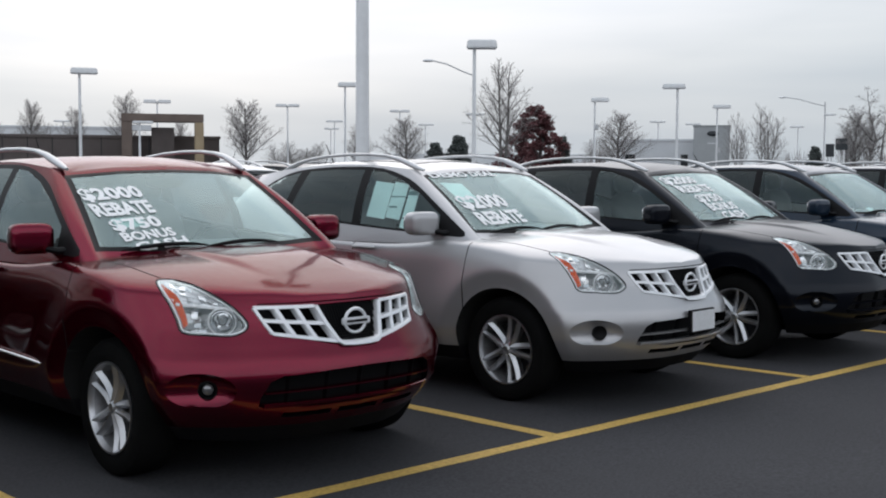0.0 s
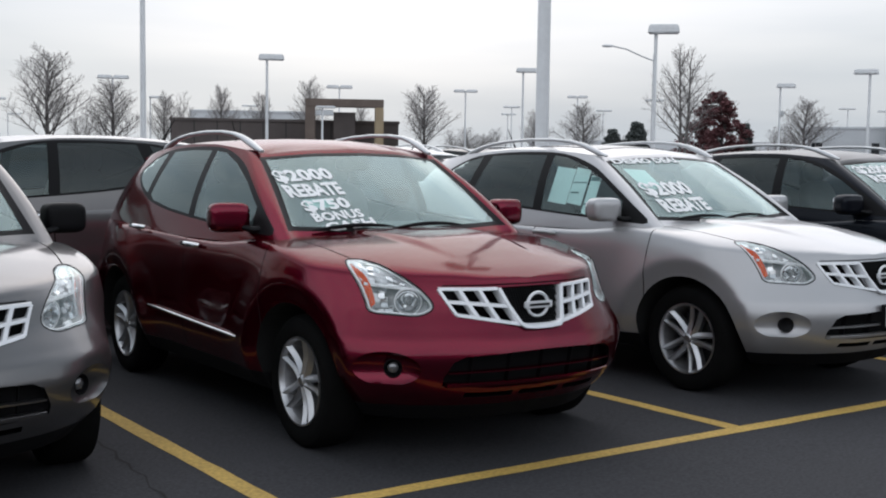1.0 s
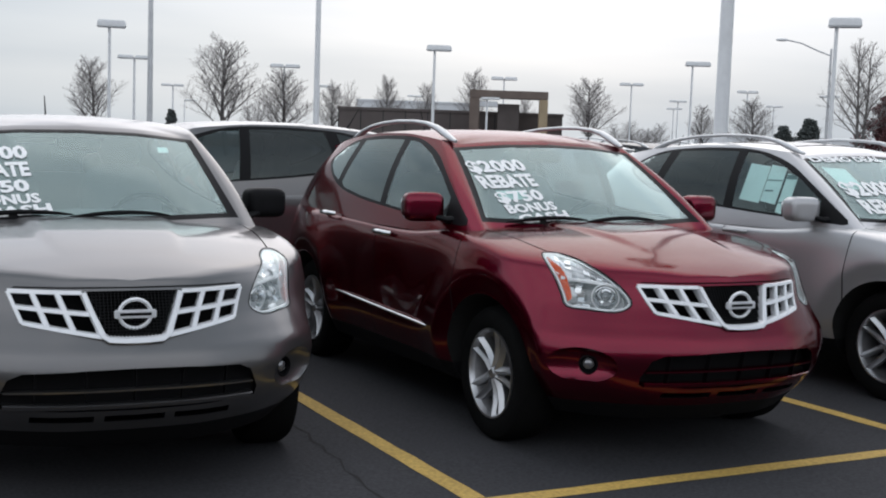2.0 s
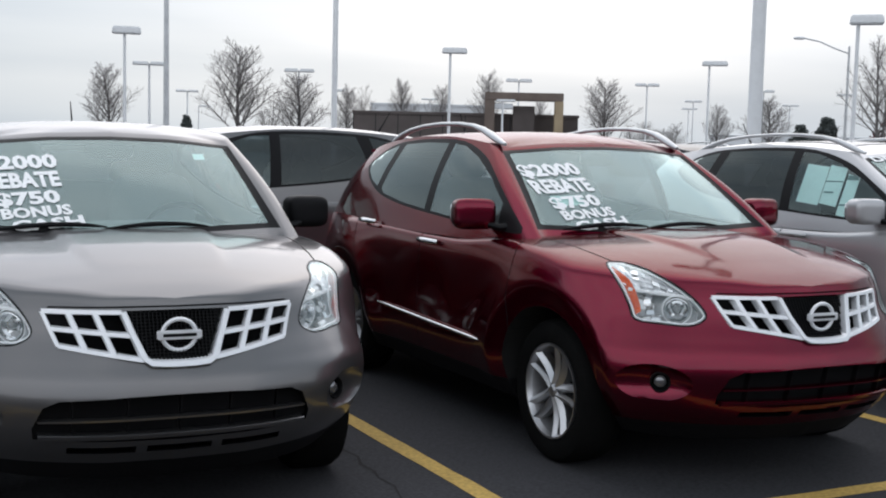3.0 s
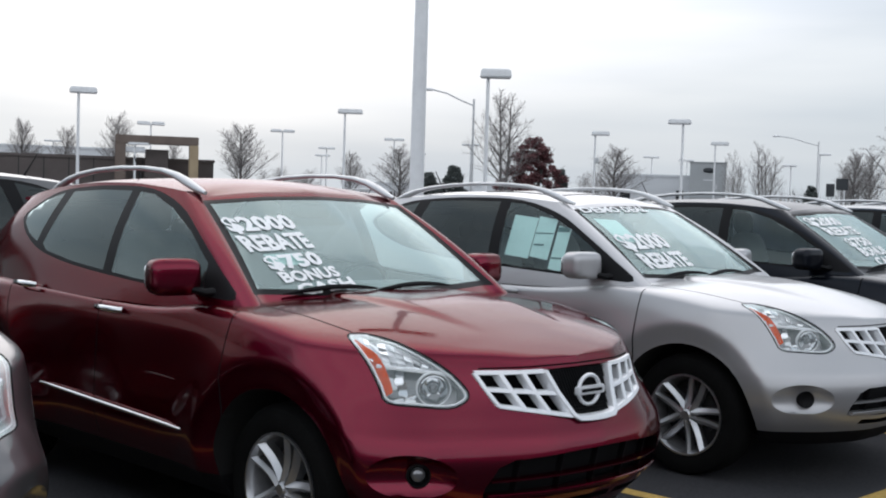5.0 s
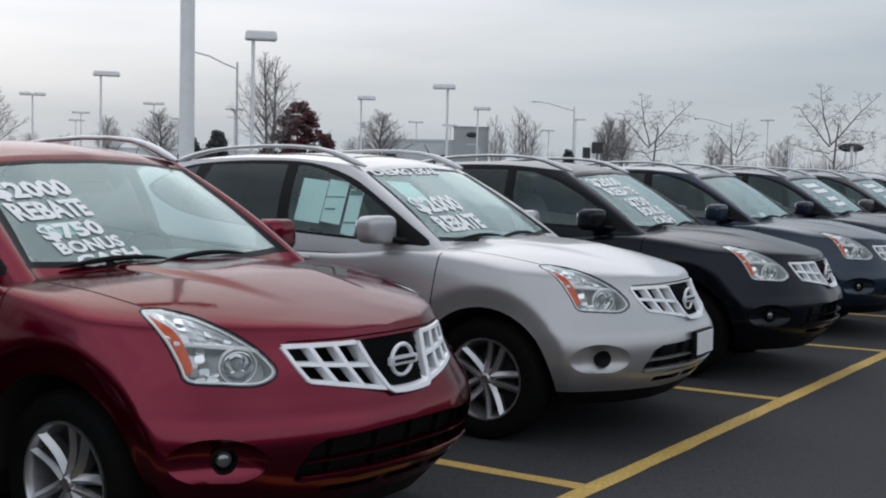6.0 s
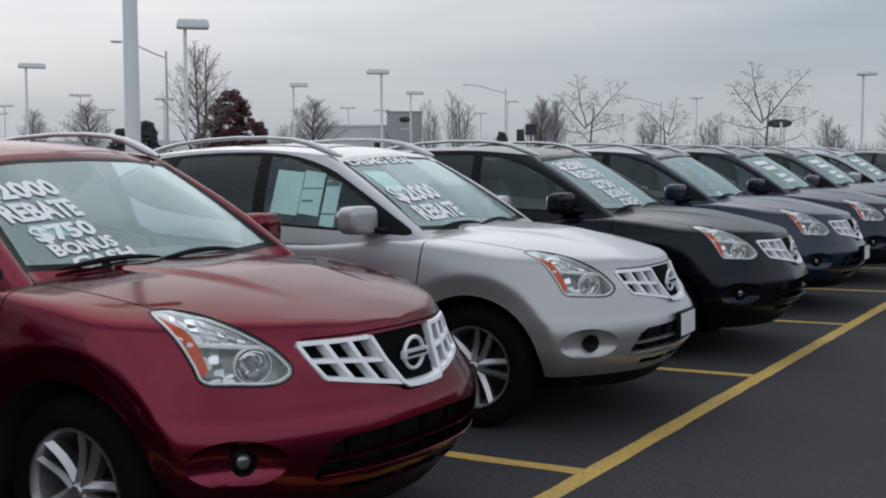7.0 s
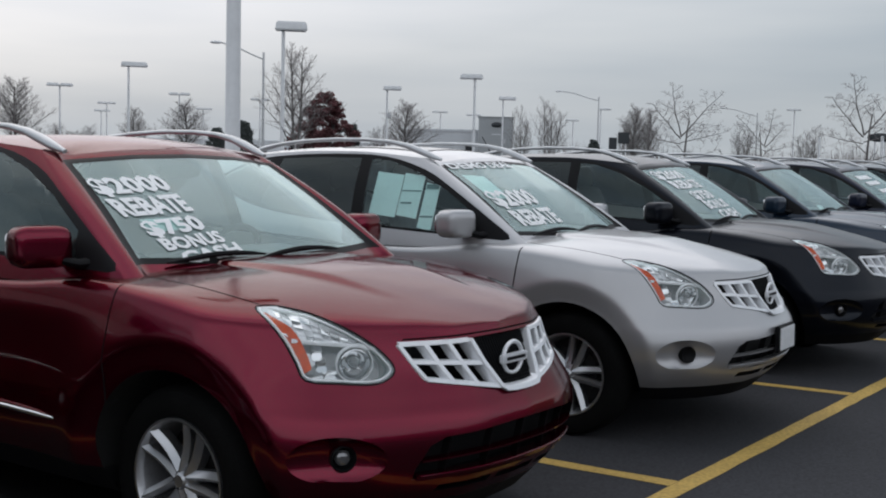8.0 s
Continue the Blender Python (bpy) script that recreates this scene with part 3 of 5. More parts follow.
    for sgn, tag in ((-1, ""), (1, "")):
        rng = sorted((sgn * 0.58, sgn * 1.3))
        hole = prism(side, (1, 0, 0), *rng, SEAL)
        frame_me = boolean(cab, hole, "INTERSECT")
        for pts, mat, nm in ((front, CLEAR, "front_door_glass"), (rear, TINTED, "rear_door_glass"), (quart, TINTED, "quarter_glass")):
            cut = prism([(0, v, z) for v, z in pts], (1, 0, 0), *rng, mat)
            pane = boolean(cab, cut, "INTERSECT")
            pane.materials.clear()
            pane.materials.append(mat)
            panes.append((nm, pane, "", "glass"))
            frame_me = boolean(frame_me, cut, "DIFFERENCE")
        frame_me.materials.clear()
        frame_me.materials.append(SEAL)
        finish(frame_me)
        parts.append(("window_surround", frame_me, "black window surround", ""))
        cab = boolean(cab, hole, "DIFFERENCE")
    ws = [(-0.738, 1.10), (0, 1.075), (0.738, 1.10), (0.618, 1.503), (0.3, 1.530), (0, 1.538), (-0.3, 1.530), (-0.618, 1.503)]
    wi = [(-0.688, 1.122), (0, 1.10), (0.688, 1.122), (0.584, 1.488), (0.3, 1.512), (0, 1.519), (-0.3, 1.512), (-0.584, 1.488)]
    rw = [(-0.60, 1.16), (0, 1.15), (0.60, 1.16), (0.52, 1.46), (0, 1.475), (-0.52, 1.46)]
    for pts, pin, rng, mat, nm in ((ws, wi, (0.8, 2.2), WINDSHIELD, "windscreen"), (rw, None, (3.7, 5.0), TINTED, "rear_screen")):
        hole = prism([(u, 0, z) for u, z in pts], (0, 1, 0), *rng, mat)
        pane = boolean(cab, hole, "INTERSECT")
        cab = boolean(cab, hole, "DIFFERENCE")
        if pin:
            cut = prism([(u, 0, z) for u, z in pin], (0, 1, 0), *rng, mat)
            band = boolean(pane, cut, "DIFFERENCE")
            pane = boolean(pane, cut, "INTERSECT")
            band.materials.clear()
            band.materials.append(SEAL)
            finish(band)
            parts.append(("screen_band", band, "black edge band of the windscreen", ""))
        pane.materials.clear()
        pane.materials.append(mat)
        panes.append((nm, pane, "", "glass"))
    finish(cab, 32)
    parts.append(("roof", cab, "", "paint"))
    for nm, me, lb, role in panes:
        outer_skin(me)
        finish(me, 60)
        parts.append((nm, me, lb, role))
    for me in (lens, mirrored(lens)):
        finish(me)
        parts.append(("headlight_lens", me, "clear headlight lens", "lamp"))
    return parts


PARTS = car_meshes()


def wheel_meshes():
    tyre = lathe("tyre", [(0.225, -0.10), (0.24, -0.112), (0.30, -0.118), (0.328, -0.108), (0.343, -0.085), (0.347, -0.03), (0.347, 0.03), (0.343, 0.085), (0.328, 0.108), (0.30, 0.118), (0.245, 0.112), (0.226, 0.10), (0.222, 0.0), (0.225, -0.10)], [RUBBER], 48)
    rim = lathe("rim", [(0.231, 0.100), (0.231, 0.113), (0.222, 0.113), (0.215, 0.098), (0.212, 0.085), (0.231, 0.085), (0.231, 0.100)], [ALLOY], 48)
    barrel = lathe("rim_barrel", [(0.215, 0.09), (0.205, 0.05), (0.198, -0.02), (0.195, -0.09), (0.228, -0.10), (0.230, -0.10), (0.230, 0.09), (0.215, 0.09)], [BARREL], 48)
    disc = lathe("brake_disc", [(0.0, 0.0), (0.145, 0.0), (0.15, -0.01), (0.196, -0.03), (0.196, -0.05), (0.0, -0.05)], [ALLOY_SHADED], 32)
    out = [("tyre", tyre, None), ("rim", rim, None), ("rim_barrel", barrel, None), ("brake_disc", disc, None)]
    verts, faces, sec = [], [], 6
    for side in (-1, 1):
        start = len(verts)
        for j in range(8):
            f = j / 7
            r, w, spread = 0.03 + f * 0.187, 0.0205 - 0.003 * f, side * (0.020 + 0.024 * f)
            x = 0.086 - 0.013 * math.sin(math.pi * min(1, f * 1.05)) + 0.010 * f
            for q, h in ((-w, -0.008), (-w * 0.25 * side - w * 0.1, 0.013), (w * 0.1 - w * 0.25 * side, 0.013), (w, -0.008), (w * 0.95, -0.05), (-w * 0.95, -0.05)):
                verts.append((x + h, spread + q, r))
        for j in range(7):
            for k in range(sec):
                a = start + j * sec
                faces.append((a + k, a + (k + 1) % sec, a + sec + (k + 1) % sec, a + sec + k))
        faces.append(tuple(range(start + 7 * sec, start + 8 * sec)))
    spoke = mesh_of("spoke", verts, faces, [ALLOY], 30)
    for k in range(5):
        out.append(("spoke", spoke, pose(0, 0, 0, k * 72 + 18)))
    out.append(("hub_cap", lathe("hub_cap", [(0.0, 0.104), (0.022, 0.103), (0.031, 0.096), (0.034, 0.085), (0.055, 0.078), (0.06, 0.05), (0.0, 0.05)], [ALLOY], 24), None))
    return out


WHEEL = wheel_meshes()


def face_bar(name, path, width, depth, proud, mat, wide=None):
    """A flat bar that follows the car's nose: path of (u, z)."""
    n = len(path)
    verts, faces = [], []
    for i in range(n):
        a, b = Vector(path[max(i - 1, 0)]), Vector(path[min(i + 1, n - 1)])
        t = (b - a).normalized()
        nrm = Vector((-t.y, t.x)) * width / 2
        for off, dv in ((-1, -proud), (-0.7, -proud - 0.006), (0.7, -proud - 0.006), (1, -proud), (1, depth), (-1, depth)):
            u, z = path[i][0] + nrm.x * off, path[i][1] + nrm.y * off
            verts.append((u, float(nose_v(u, min(z, 0.87))) + dv, z))
    for i in range(n - 1):
        for k in range(6):
            faces.append((i * 6 + k, i * 6 + (k + 1) % 6, i * 6 + 6 + (k + 1) % 6, i * 6 + 6 + k))
    faces += [tuple(range(6)), tuple(range((n - 1) * 6, n * 6))]
    return mesh_of(name, verts, faces, [mat], 30)


def joined(name, meshes):
    bm = bmesh.new()
    for m in meshes:
        bm.from_mesh(m)
    me = bpy.data.meshes.new(name)
    bm.to_mesh(me)
    bm.free()
    me.materials.append(meshes[0].materials[0])
    me.set_sharp_from_angle(angle=radians(30))
    return me


def lerp2(a, b, f):
    return (a[0] + (b[0] - a[0]) * f, a[1] + (b[1] - a[1]) * f)


def grille_side(sgn):
    TL, TR, BR, BL = (0.20, 0.861), (0.474, 0.864), (0.425, 0.744), (0.135, 0.694)
    bars = []
    for f in (0, 0.5, 1):
        bars.append([lerp2(lerp2(TL, BL, f), lerp2(TR, BR, f), a) for a in np.linspace(0, 1, 9)])
    for f in (0, 0.345, 0.68, 1):
        bars.append([lerp2(lerp2(TL, TR, f), lerp2(BL, BR, f), a) for a in np.linspace(0, 1, 5)])
    return joined("grille_frame", [face_bar("bar", [(sgn * u, z) for u, z in b], (0.018 if i in (0, 1, 2, 3, 6) else 0.023), 0.03, 0.004, SATIN) for i, b in enumerate(bars)])


def super_box(name, size, mats, power=4.0, m=None, steps=18):
    """A soft-cornered block (superellipsoid)."""
    bm = bmesh.new()
    bmesh.ops.create_uvsphere(bm, u_segments=steps * 2, v_segments=steps, radius=1)
    for v in bm.verts:
        n = sum(abs(c) ** power for c in v.co) ** (1 / power)
        v.co = Vector([v.co[k] / n * size[k] / 2 for k in range(3)])
        if m is not None:
            v.co = m @ v.co
    return from_bm(name, bm, mats, 60)


def outer_face(me, s):
    """Only the face turned outwards stays in the first material."""
    for f in me.polygons:
        f.material_index = 0 if f.normal.dot(Vector((s * LAMP_DIR.x, LAMP_DIR.y, LAMP_DIR.z))) > 0.45 else 1
    return me


def roof_panel(u, v0, v1):
    """A dark glass panel laid on the roof's curve."""
    roof = next(me for nm, me, lb, role in PARTS if nm == "roof")
    tree = BVHTree.FromPolygons([q.co[:] for q in roof.vertices], [f.vertices[:] for f in roof.polygons])
    verts, n, m = [], 13, 9
    for lift in (0.004, -0.004):
        for j in range(m):
            for i in range(n):
                x, y = -u + 2 * u * i / (n - 1), v0 + (v1 - v0) * j / (m - 1)
                hit = tree.ray_cast(Vector((x, y, 2.2)), Vector((0, 0, -1)))[0]
                verts.append((x, y, hit.z + lift))
    faces = [(j * n + i, j * n + i + 1, (j + 1) * n + i + 1, (j + 1) * n + i) for j in range(m - 1) for i in range(n - 1)]
    faces += [tuple(q + n * m for q in f[::-1]) for f in faces]
    rim = [i for i in range(n)] + [j * n + n - 1 for j in range(1, m)] + [(m - 1) * n + i for i in range(n - 2, -1, -1)] + [j * n for j in range(m - 2, 0, -1)]
    faces += [(a, b, b + n * m, a + n * m) for a, b in zip(rim, rim[1:] + rim[:1])]
    return mesh_of("sunroof", verts, faces, [SUNROOF], 50)


def extra_meshes():
    """Fittings shared by all cars: (name, mesh, label, role)."""
    out = []
    for s in (-1, 1):
        out.append(("grille_frame", grille_side(s), "satin silver grille frame", ""))
    vee = [(-0.195, 0.862), (-0.165, 0.782), (-0.128, 0.698), (-0.105, 0.684), (-0.05, 0.680), (0, 0.679), (0.05, 0.680), (0.105, 0.684), (0.128, 0.698), (0.165, 0.782), (0.195, 0.862)]
    out.append(("grille_surround", face_bar("grille_surround", vee, 0.024, 0.045, 0.010, SATIN), "satin silver V-shaped surround", ""))
    mesh_bars = [face_bar("b", [(u, 0.692 + max(0, abs(u) - 0.105) * 2.2), (u, 0.862)], 0.003, 0.01, -0.035, PLASTIC) for u in np.linspace(-0.16, 0.16, 23)]
    for z in np.linspace(0.70, 0.855, 14):
        half = 0.105 + (z - 0.70) * 0.42
        mesh_bars.append(face_bar("b", [(-half, z), (half, z)], 0.003, 0.01, -0.034, PLASTIC))
    out.append(("grille_mesh", joined("grille_mesh", mesh_bars), "black grille mesh", ""))
    ey = float(nose_v(0, 0.78))
    ring = tube("emblem_ring", [(0.063 * math.cos(a), ey - 0.018, 0.780 + 0.058 * math.sin(a)) for a in np.linspace(0, 2 * math.pi, 36, endpoint=False)], 0.0085, [SATIN], 8, closed=True)
    out.append(("emblem_ring", ring, "bright silver ring badge", ""))
    out.append(("emblem_bar", box("emblem_bar", (-0.083, ey - 0.034, 0.763), (0.083, ey - 0.012, 0.797), [SATIN], 0.004), "bright bar across the badge", ""))
    out.append(("badge_mark", box("badge_mark", (-0.062, ey - 0.0365, 0.774), (0.062, ey - 0.033, 0.786), [PLASTIC], 0.001), "dark plain bar on the badge", ""))
    out.append(("intake_bar", face_bar("intake_bar", [(u, 0.474 + 0.010 * (1 - (u / 0.5) ** 2)) for u in np.linspace(-0.50, 0.50, 21)], 0.010, 0.05, -0.010, RED), "painted slat of the lower intake", "paint"))
    out.append(("intake_lip", face_bar("intake_lip", [(u, 0.414 + 0.004 * (1 - (u / 0.5) ** 2)) for u in np.linspace(-0.50, 0.50, 21)], 0.022, 0.05, 0.004, RED), "painted bar of the lower intake", "paint"))
    fins = [face_bar("fin", [(u, 0.41), (u, 0.565)], 0.006, 0.03, -0.06, PLASTIC) for u in (-0.38, -0.19, 0, 0.19, 0.38)]
    out += [("intake_fin", f, "", "") for f in fins]
    for s in (-1, 1):
        # roof rail with two feet
        path = [(s * 0.592, 1.90, 1.540), (s * 0.598, 1.97, 1.563), (s * 0.602, 2.05, 1.594), (s * 0.606, 2.14, 1.625), (s * 0.609, 2.26, 1.650), (s * 0.612, 2.44, 1.666), (s * 0.614, 2.68, 1.671), (s * 0.612, 2.95, 1.662), (s * 0.606, 3.16, 1.642), (s * 0.600, 3.30, 1.616), (s * 0.594, 3.42, 1.584), (s * 0.588, 3.54, 1.548)]
        out.append(("roof_rail", tube("roof_rail", path, [0.012, 0.024, 0.027, 0.023, 0.018, 0.016, 0.016, 0.016, 0.018, 0.023, 0.026, 0.012], [RAIL], 10, 0.8), "satin silver roof rail", ""))
        # sail and mirror arm
        out.append(("mirror_arm", tube("mirror_arm", [(s * 0.78, 1.44, 1.105), (s * 0.85, 1.47, 1.10), (s * 0.90, 1.50, 1.115)], [0.035, 0.028, 0.024], [PLASTIC], 8, 0.7), "black mirror arm", ""))
        out.append(("mirror_glass", super_box("mirror_glass", (0.17, 0.012, 0.115), [CHROME], 6, pose(s * 0.965, 1.635, 1.168, 0, 0, s * 10), 10), "mirror glass", ""))
        # wipers
        x0 = -0.60 if s < 0 else -0.13
        blade = [(x0 + f * 0.50, float(screen_v(x0 + f * 0.50, 1.098 + 0.018 * math.sin(2.6 * f))) - 0.022, 1.100 + 0.026 * math.sin(2.6 * f)) for f in np.linspace(0, 1, 9)]
        out.append(("wiper", tube("wiper", blade, [0.005, 0.009, 0.011, 0.012, 0.013, 0.012, 0.011, 0.009, 0.004], [PLASTIC], 6), "black wiper", ""))
        # chrome strip along the doors
        strip = []
        for v in np.linspace(1.50, 2.92, 12):
            strip.append((s * 0.936, v, 0.500 + 0.05 * (v - 1.34) / 1.58))
        out.append(("door_strip", tube("door_strip", strip, [0.006] + [0.011] * 10 + [0.006], [CHROME], 8, 1.0), "chrome strip along the doors", "strip"))
        for v, z, bow in ((2.20, 0.982, 0.915), (3.15, 1.048, 0.905)):
            hnd = [(s * bow, v - 0.105, z), (s * (bow + 0.030), v - 0.085, z + 0.002), (s * (bow + 0.038), v, z + 0.005), (s * (bow + 0.030), v + 0.085, z + 0.006), (s * bow, v + 0.105, z + 0.006)]
            out.append(("door_handle", tube("door_handle", hnd, [0.014, 0.016, 0.017, 0.016, 0.014], [CHROME], 8), "", "handle"))
        # headlight: black seal, white rim, amber strip, bright upper reflector, bowl in a grey housing below
        edge_ = rounded(LAMP, 3)
        seal = [on_skin(q, deep=0.001) for q in edge_]
        out.append(("lens_seal", tube("lens_seal", [(s * q.x, q.y, q.z) for q in seal], 0.0034, [SEAL], 6, closed=True), "thin black seal of the headlight", "lampin"))
        rim = [on_skin(q, deep=0.013) for q in inset(edge_, 0.013)]
        out.append(("lens_rim", tube("lens_rim", [(s * q.x, q.y, q.z) for q in rim], 0.0042, [REFLECTOR], 6, closed=True), "white rim of the headlight", "lampin"))
        strip, near_, far_ = (47, 46, 45, 44, 43, 42, 41, 40, 39, 38, 37), inset(edge_, 0.017), inset(edge_, 0.056)
        verts = []
        for k, q in enumerate(strip):
            wide = min(1.0, 0.35 + 0.65 * k / 4) - 0.25 * max(0, k - 6) / 4
            a = on_skin(near_[q], deep=0.036)
            b = on_skin(near_[q].lerp(far_[q], wide), deep=0.013)
            back_ = LAMP_DIR * 0.012
            verts += [(s * w_.x, w_.y, w_.z) for w_ in (a, b, b - back_, a - back_)]
        n = len(strip) - 1
        faces = [(k * 4 + q, k * 4 + (q + 1) % 4, k * 4 + 4 + (q + 1) % 4, k * 4 + 4 + q) for k in range(n) for q in range(4)] + [(0, 1, 2, 3), (4 * n, 4 * n + 1, 4 * n + 2, 4 * n + 3)]
        out.append(("amber_reflector", outer_face(mesh_of("amber_reflector", verts, faces, [AMBER, REFLECTOR], 30), s), "amber side reflector", "lampin"))
        # upper reflector: a faceted sheet from the divider up to the top edge
        top = [(0.722, 0.580, 0.978), (0.690, 0.555, 0.974), (0.655, 0.480, 0.956), (0.628, 0.395, 0.930), (0.600, 0.315, 0.896), (0.572, 0.262, 0.868)]
        low = [(0.748, 0.478, 0.905), (0.735, 0.435, 0.884), (0.700, 0.390, 0.878), (0.655, 0.340, 0.873), (0.615, 0.295, 0.868), (0.575, 0.255, 0.858)]
        rl, nu_, nv_ = random.Random(5), 11, 4
        verts, faces, tones = [], [], []
        for a_ in range(nu_):
            for b_ in range(nv_):
                k = len(verts)
                tip, tilt_ = rl.uniform(-0.006, 0.006), rl.uniform(-0.010, 0.010)
                for fa, fb in ((0, 0), (1, 0), (1, 1), (0, 1)):
                    g_, h_ = (a_ + fa) / nu_ * 5, (b_ + fb) / nv_
                    c_ = min(int(g_), 4)
                    q = Vector(top[c_]).lerp(Vector(top[c_ + 1]), g_ - c_).lerp(Vector(low[c_]).lerp(Vector(low[c_ + 1]), g_ - c_), h_)
                    q = on_skin(q, deep=0.027 + 0.016 * math.sin(math.pi * h_) + tip * (fa * 2 - 1) + tilt_ * (fb * 2 - 1))
                    verts.append((s * q.x, q.y, q.z))
                faces.append((k, k + 1, k + 2, k + 3))
                tones.append(1 if rl.random() < 0.35 else 2 if rl.random() < 0.08 else 0)
        me = bpy.data.meshes.new("upper_reflector")
        me.from_pydata(verts, [], faces)
        for m_ in (REFLECTOR, CHROME, LAMP_DARK):
            me.materials.append(m_)
        for f_, tone in zip(me.polygons, tones):
            f_.material_index = tone
        out.append(("upper_reflector", me, "bright faceted upper reflector", "lampin"))
        back = [on_skin(q, deep=0.085) for q in ((0.575, 0.25, 0.862), (0.535, 0.21, 0.80), (0.55, 0.195, 0.760), (0.60, 0.23, 0.745), (0.675, 0.295, 0.752), (0.735, 0.365, 0.765), (0.752, 0.44, 0.868), (0.68, 0.365, 0.872))]
        verts = [(s * q.x, q.y, q.z) for q in back] + [(s * (q.x - 0.02), q.y + 0.025, q.z) for q in back]
        n = len(back)
        out.append(("lamp_housing", mesh_of("lamp_housing", verts, [tuple(range(n)), tuple(range(n, 2 * n))[::-1]] + [(k, (k + 1) % n, n + (k + 1) % n, n + k) for k in range(n)], [LAMP_DARK], 30), "grey lamp housing", "lampin"))
        centre = on_skin((0.607, 0.265, 0.806), deep=0.052)
        aim = Matrix.Translation((s * centre.x, centre.y, centre.z)) @ pose(0, 0, 0, 8, 0, s * 38)
        bowl = lathe("reflector_bowl", [(0.0, 0.018), (0.022, 0.014), (0.024, 0.030), (0.040, 0.024), (0.048, 0.006), (0.052, -0.006), (0.055, -0.004), (0.050, 0.022), (0.030, 0.045), (0.0, 0.045)], [CHROME], 28, "y")
        ring = lathe("bowl_ring", [(0.060, 0.010), (0.062, -0.002), (0.066, -0.002), (0.069, 0.012), (0.060, 0.012)], [REFLECTOR], 28, "y")
        bulb = super_box("bulb", (0.030, 0.03, 0.03), [LAMP_DARK], 2, Matrix.Translation((0, 0.010, 0)), 8)
        for nm, me, lb in (("reflector_bowl", bowl, "chrome reflector bowl"), ("bowl_ring", ring, "chrome ring"), ("bulb", bulb, "")):
            me.transform(aim)
            finish(me, 40)
            out.append((nm, me, lb, "lampin"))
        div = [on_skin(q, deep=0.024) for q in ((0.540, 0.232, 0.853), (0.585, 0.270, 0.866), (0.648, 0.335, 0.872), (0.705, 0.395, 0.880), (0.745, 0.440, 0.886))]
        out.append(("lamp_divider", tube("lamp_divider", [(s * q.x, q.y, q.z) for q in div], 0.006, [REFLECTOR], 6, 1.4), "", "lampin"))
        for k, (u, v, z, w, h, tip, turn) in enumerate(((0.705, 0.380, 0.845, 0.06, 0.05, -35, 48), (0.702, 0.362, 0.800, 0.06, 0.05, -22, 34), (0.690, 0.335, 0.768, 0.07, 0.035, -40, 52))):
            q = on_skin((u, v, z), deep=0.05)
            for i, (du, dz) in enumerate(((-0.3, -0.3), (0.3, -0.3), (-0.3, 0.3), (0.3, 0.3))):
                tone = (REFLECTOR, CHROME, LAMP_DARK, CHROME)[(i * 3 + k * 2) % 4]
                me = box("lamp_facet", (-w * 0.30, -0.006, -h * 0.29), (w * 0.30, 0.006, h * 0.29), [tone], 0.004, 2)
                jolt = pose(du * w * 1.05, 0, dz * h * 1.0, 16 * math.sin(2.3 * k + 1.9 * i), 0, 20 * math.sin(1.7 * k + 2.6 * i + 1))
                me.transform(Matrix.Translation((s * q.x, q.y, q.z)) @ pose(0, 0, 0, tip, 0, s * turn) @ jolt)
                out.append(("lamp_facet", me, "", "lampin"))
    # roof spoiler and aerial
    sp = [(-0.56, 3.86, 1.512), (-0.3, 3.99, 1.522), (0, 4.03, 1.526), (0.3, 3.99, 1.522), (0.56, 3.86, 1.512)]
    out.append(("roof_spoiler", tube("roof_spoiler", [(x, y + 0.03, z - 0.004) for x, y, z in sp], [0.05, 0.085, 0.09, 0.085, 0.05], [RED], 10, 0.28), "", "paint"))
    out.append(("aerial", tube("aerial", [(0, 3.55, 1.585), (0, 3.60, 1.66), (0, 3.68, 1.79)], [0.012, 0.006, 0.003], [PLASTIC], 6), "", ""))
    # inside
    dash = tube("dashboard", [(-0.72, 1.62, 0.98), (-0.35, 1.56, 1.03), (0, 1.54, 1.04), (0.35, 1.56, 1.04), (0.72, 1.62, 0.98)], [0.16, 0.2, 0.21, 0.2, 0.16], [TRIM_IN], 12, 0.42)
    out.append(("dashboard", dash, "", ""))
    wheel_c = Vector((0.36, 1.92, 1.03))
    tilt = pose(*wheel_c, -62)
    out.append(("steering_wheel", tube("steering_wheel", [tilt @ Vector((0.185 * math.cos(a), 0.185 * math.sin(a), 0)) for a in np.linspace(0, 2 * math.pi, 28, endpoint=False)], 0.016, [PLASTIC], 8, closed=True), "", ""))
    out.append(("steering_hub", super_box("steering_hub", (0.17, 0.13, 0.05), [PLASTIC], 3, tilt, 10), "", ""))
    for u in (-0.37, 0.37):
        out.append(("seat_cushion", super_box("seat_cushion", (0.50, 0.52, 0.22), [FABRIC], 4, pose(u, 2.40, 0.66), 12), "", ""))
        out.append(("seat_back", super_box("seat_back", (0.50, 0.17, 0.66), [FABRIC], 4, pose(u, 2.72, 1.02, -14), 12), "", ""))
        out.append(("headrest", super_box("headrest", (0.26, 0.11, 0.19), [FABRIC], 3, pose(u, 2.82, 1.425, -8), 10), "", ""))
        out.append(("headrest", super_box("headrest", (0.26, 0.10, 0.16), [FABRIC], 3, pose(u, 3.62, 1.33, -8), 10), "", ""))
    out.append(("rear_bench", super_box("rear_bench", (1.36, 0.20, 0.70), [FABRIC], 5, pose(0, 3.52, 0.93, -14), 14), "", ""))
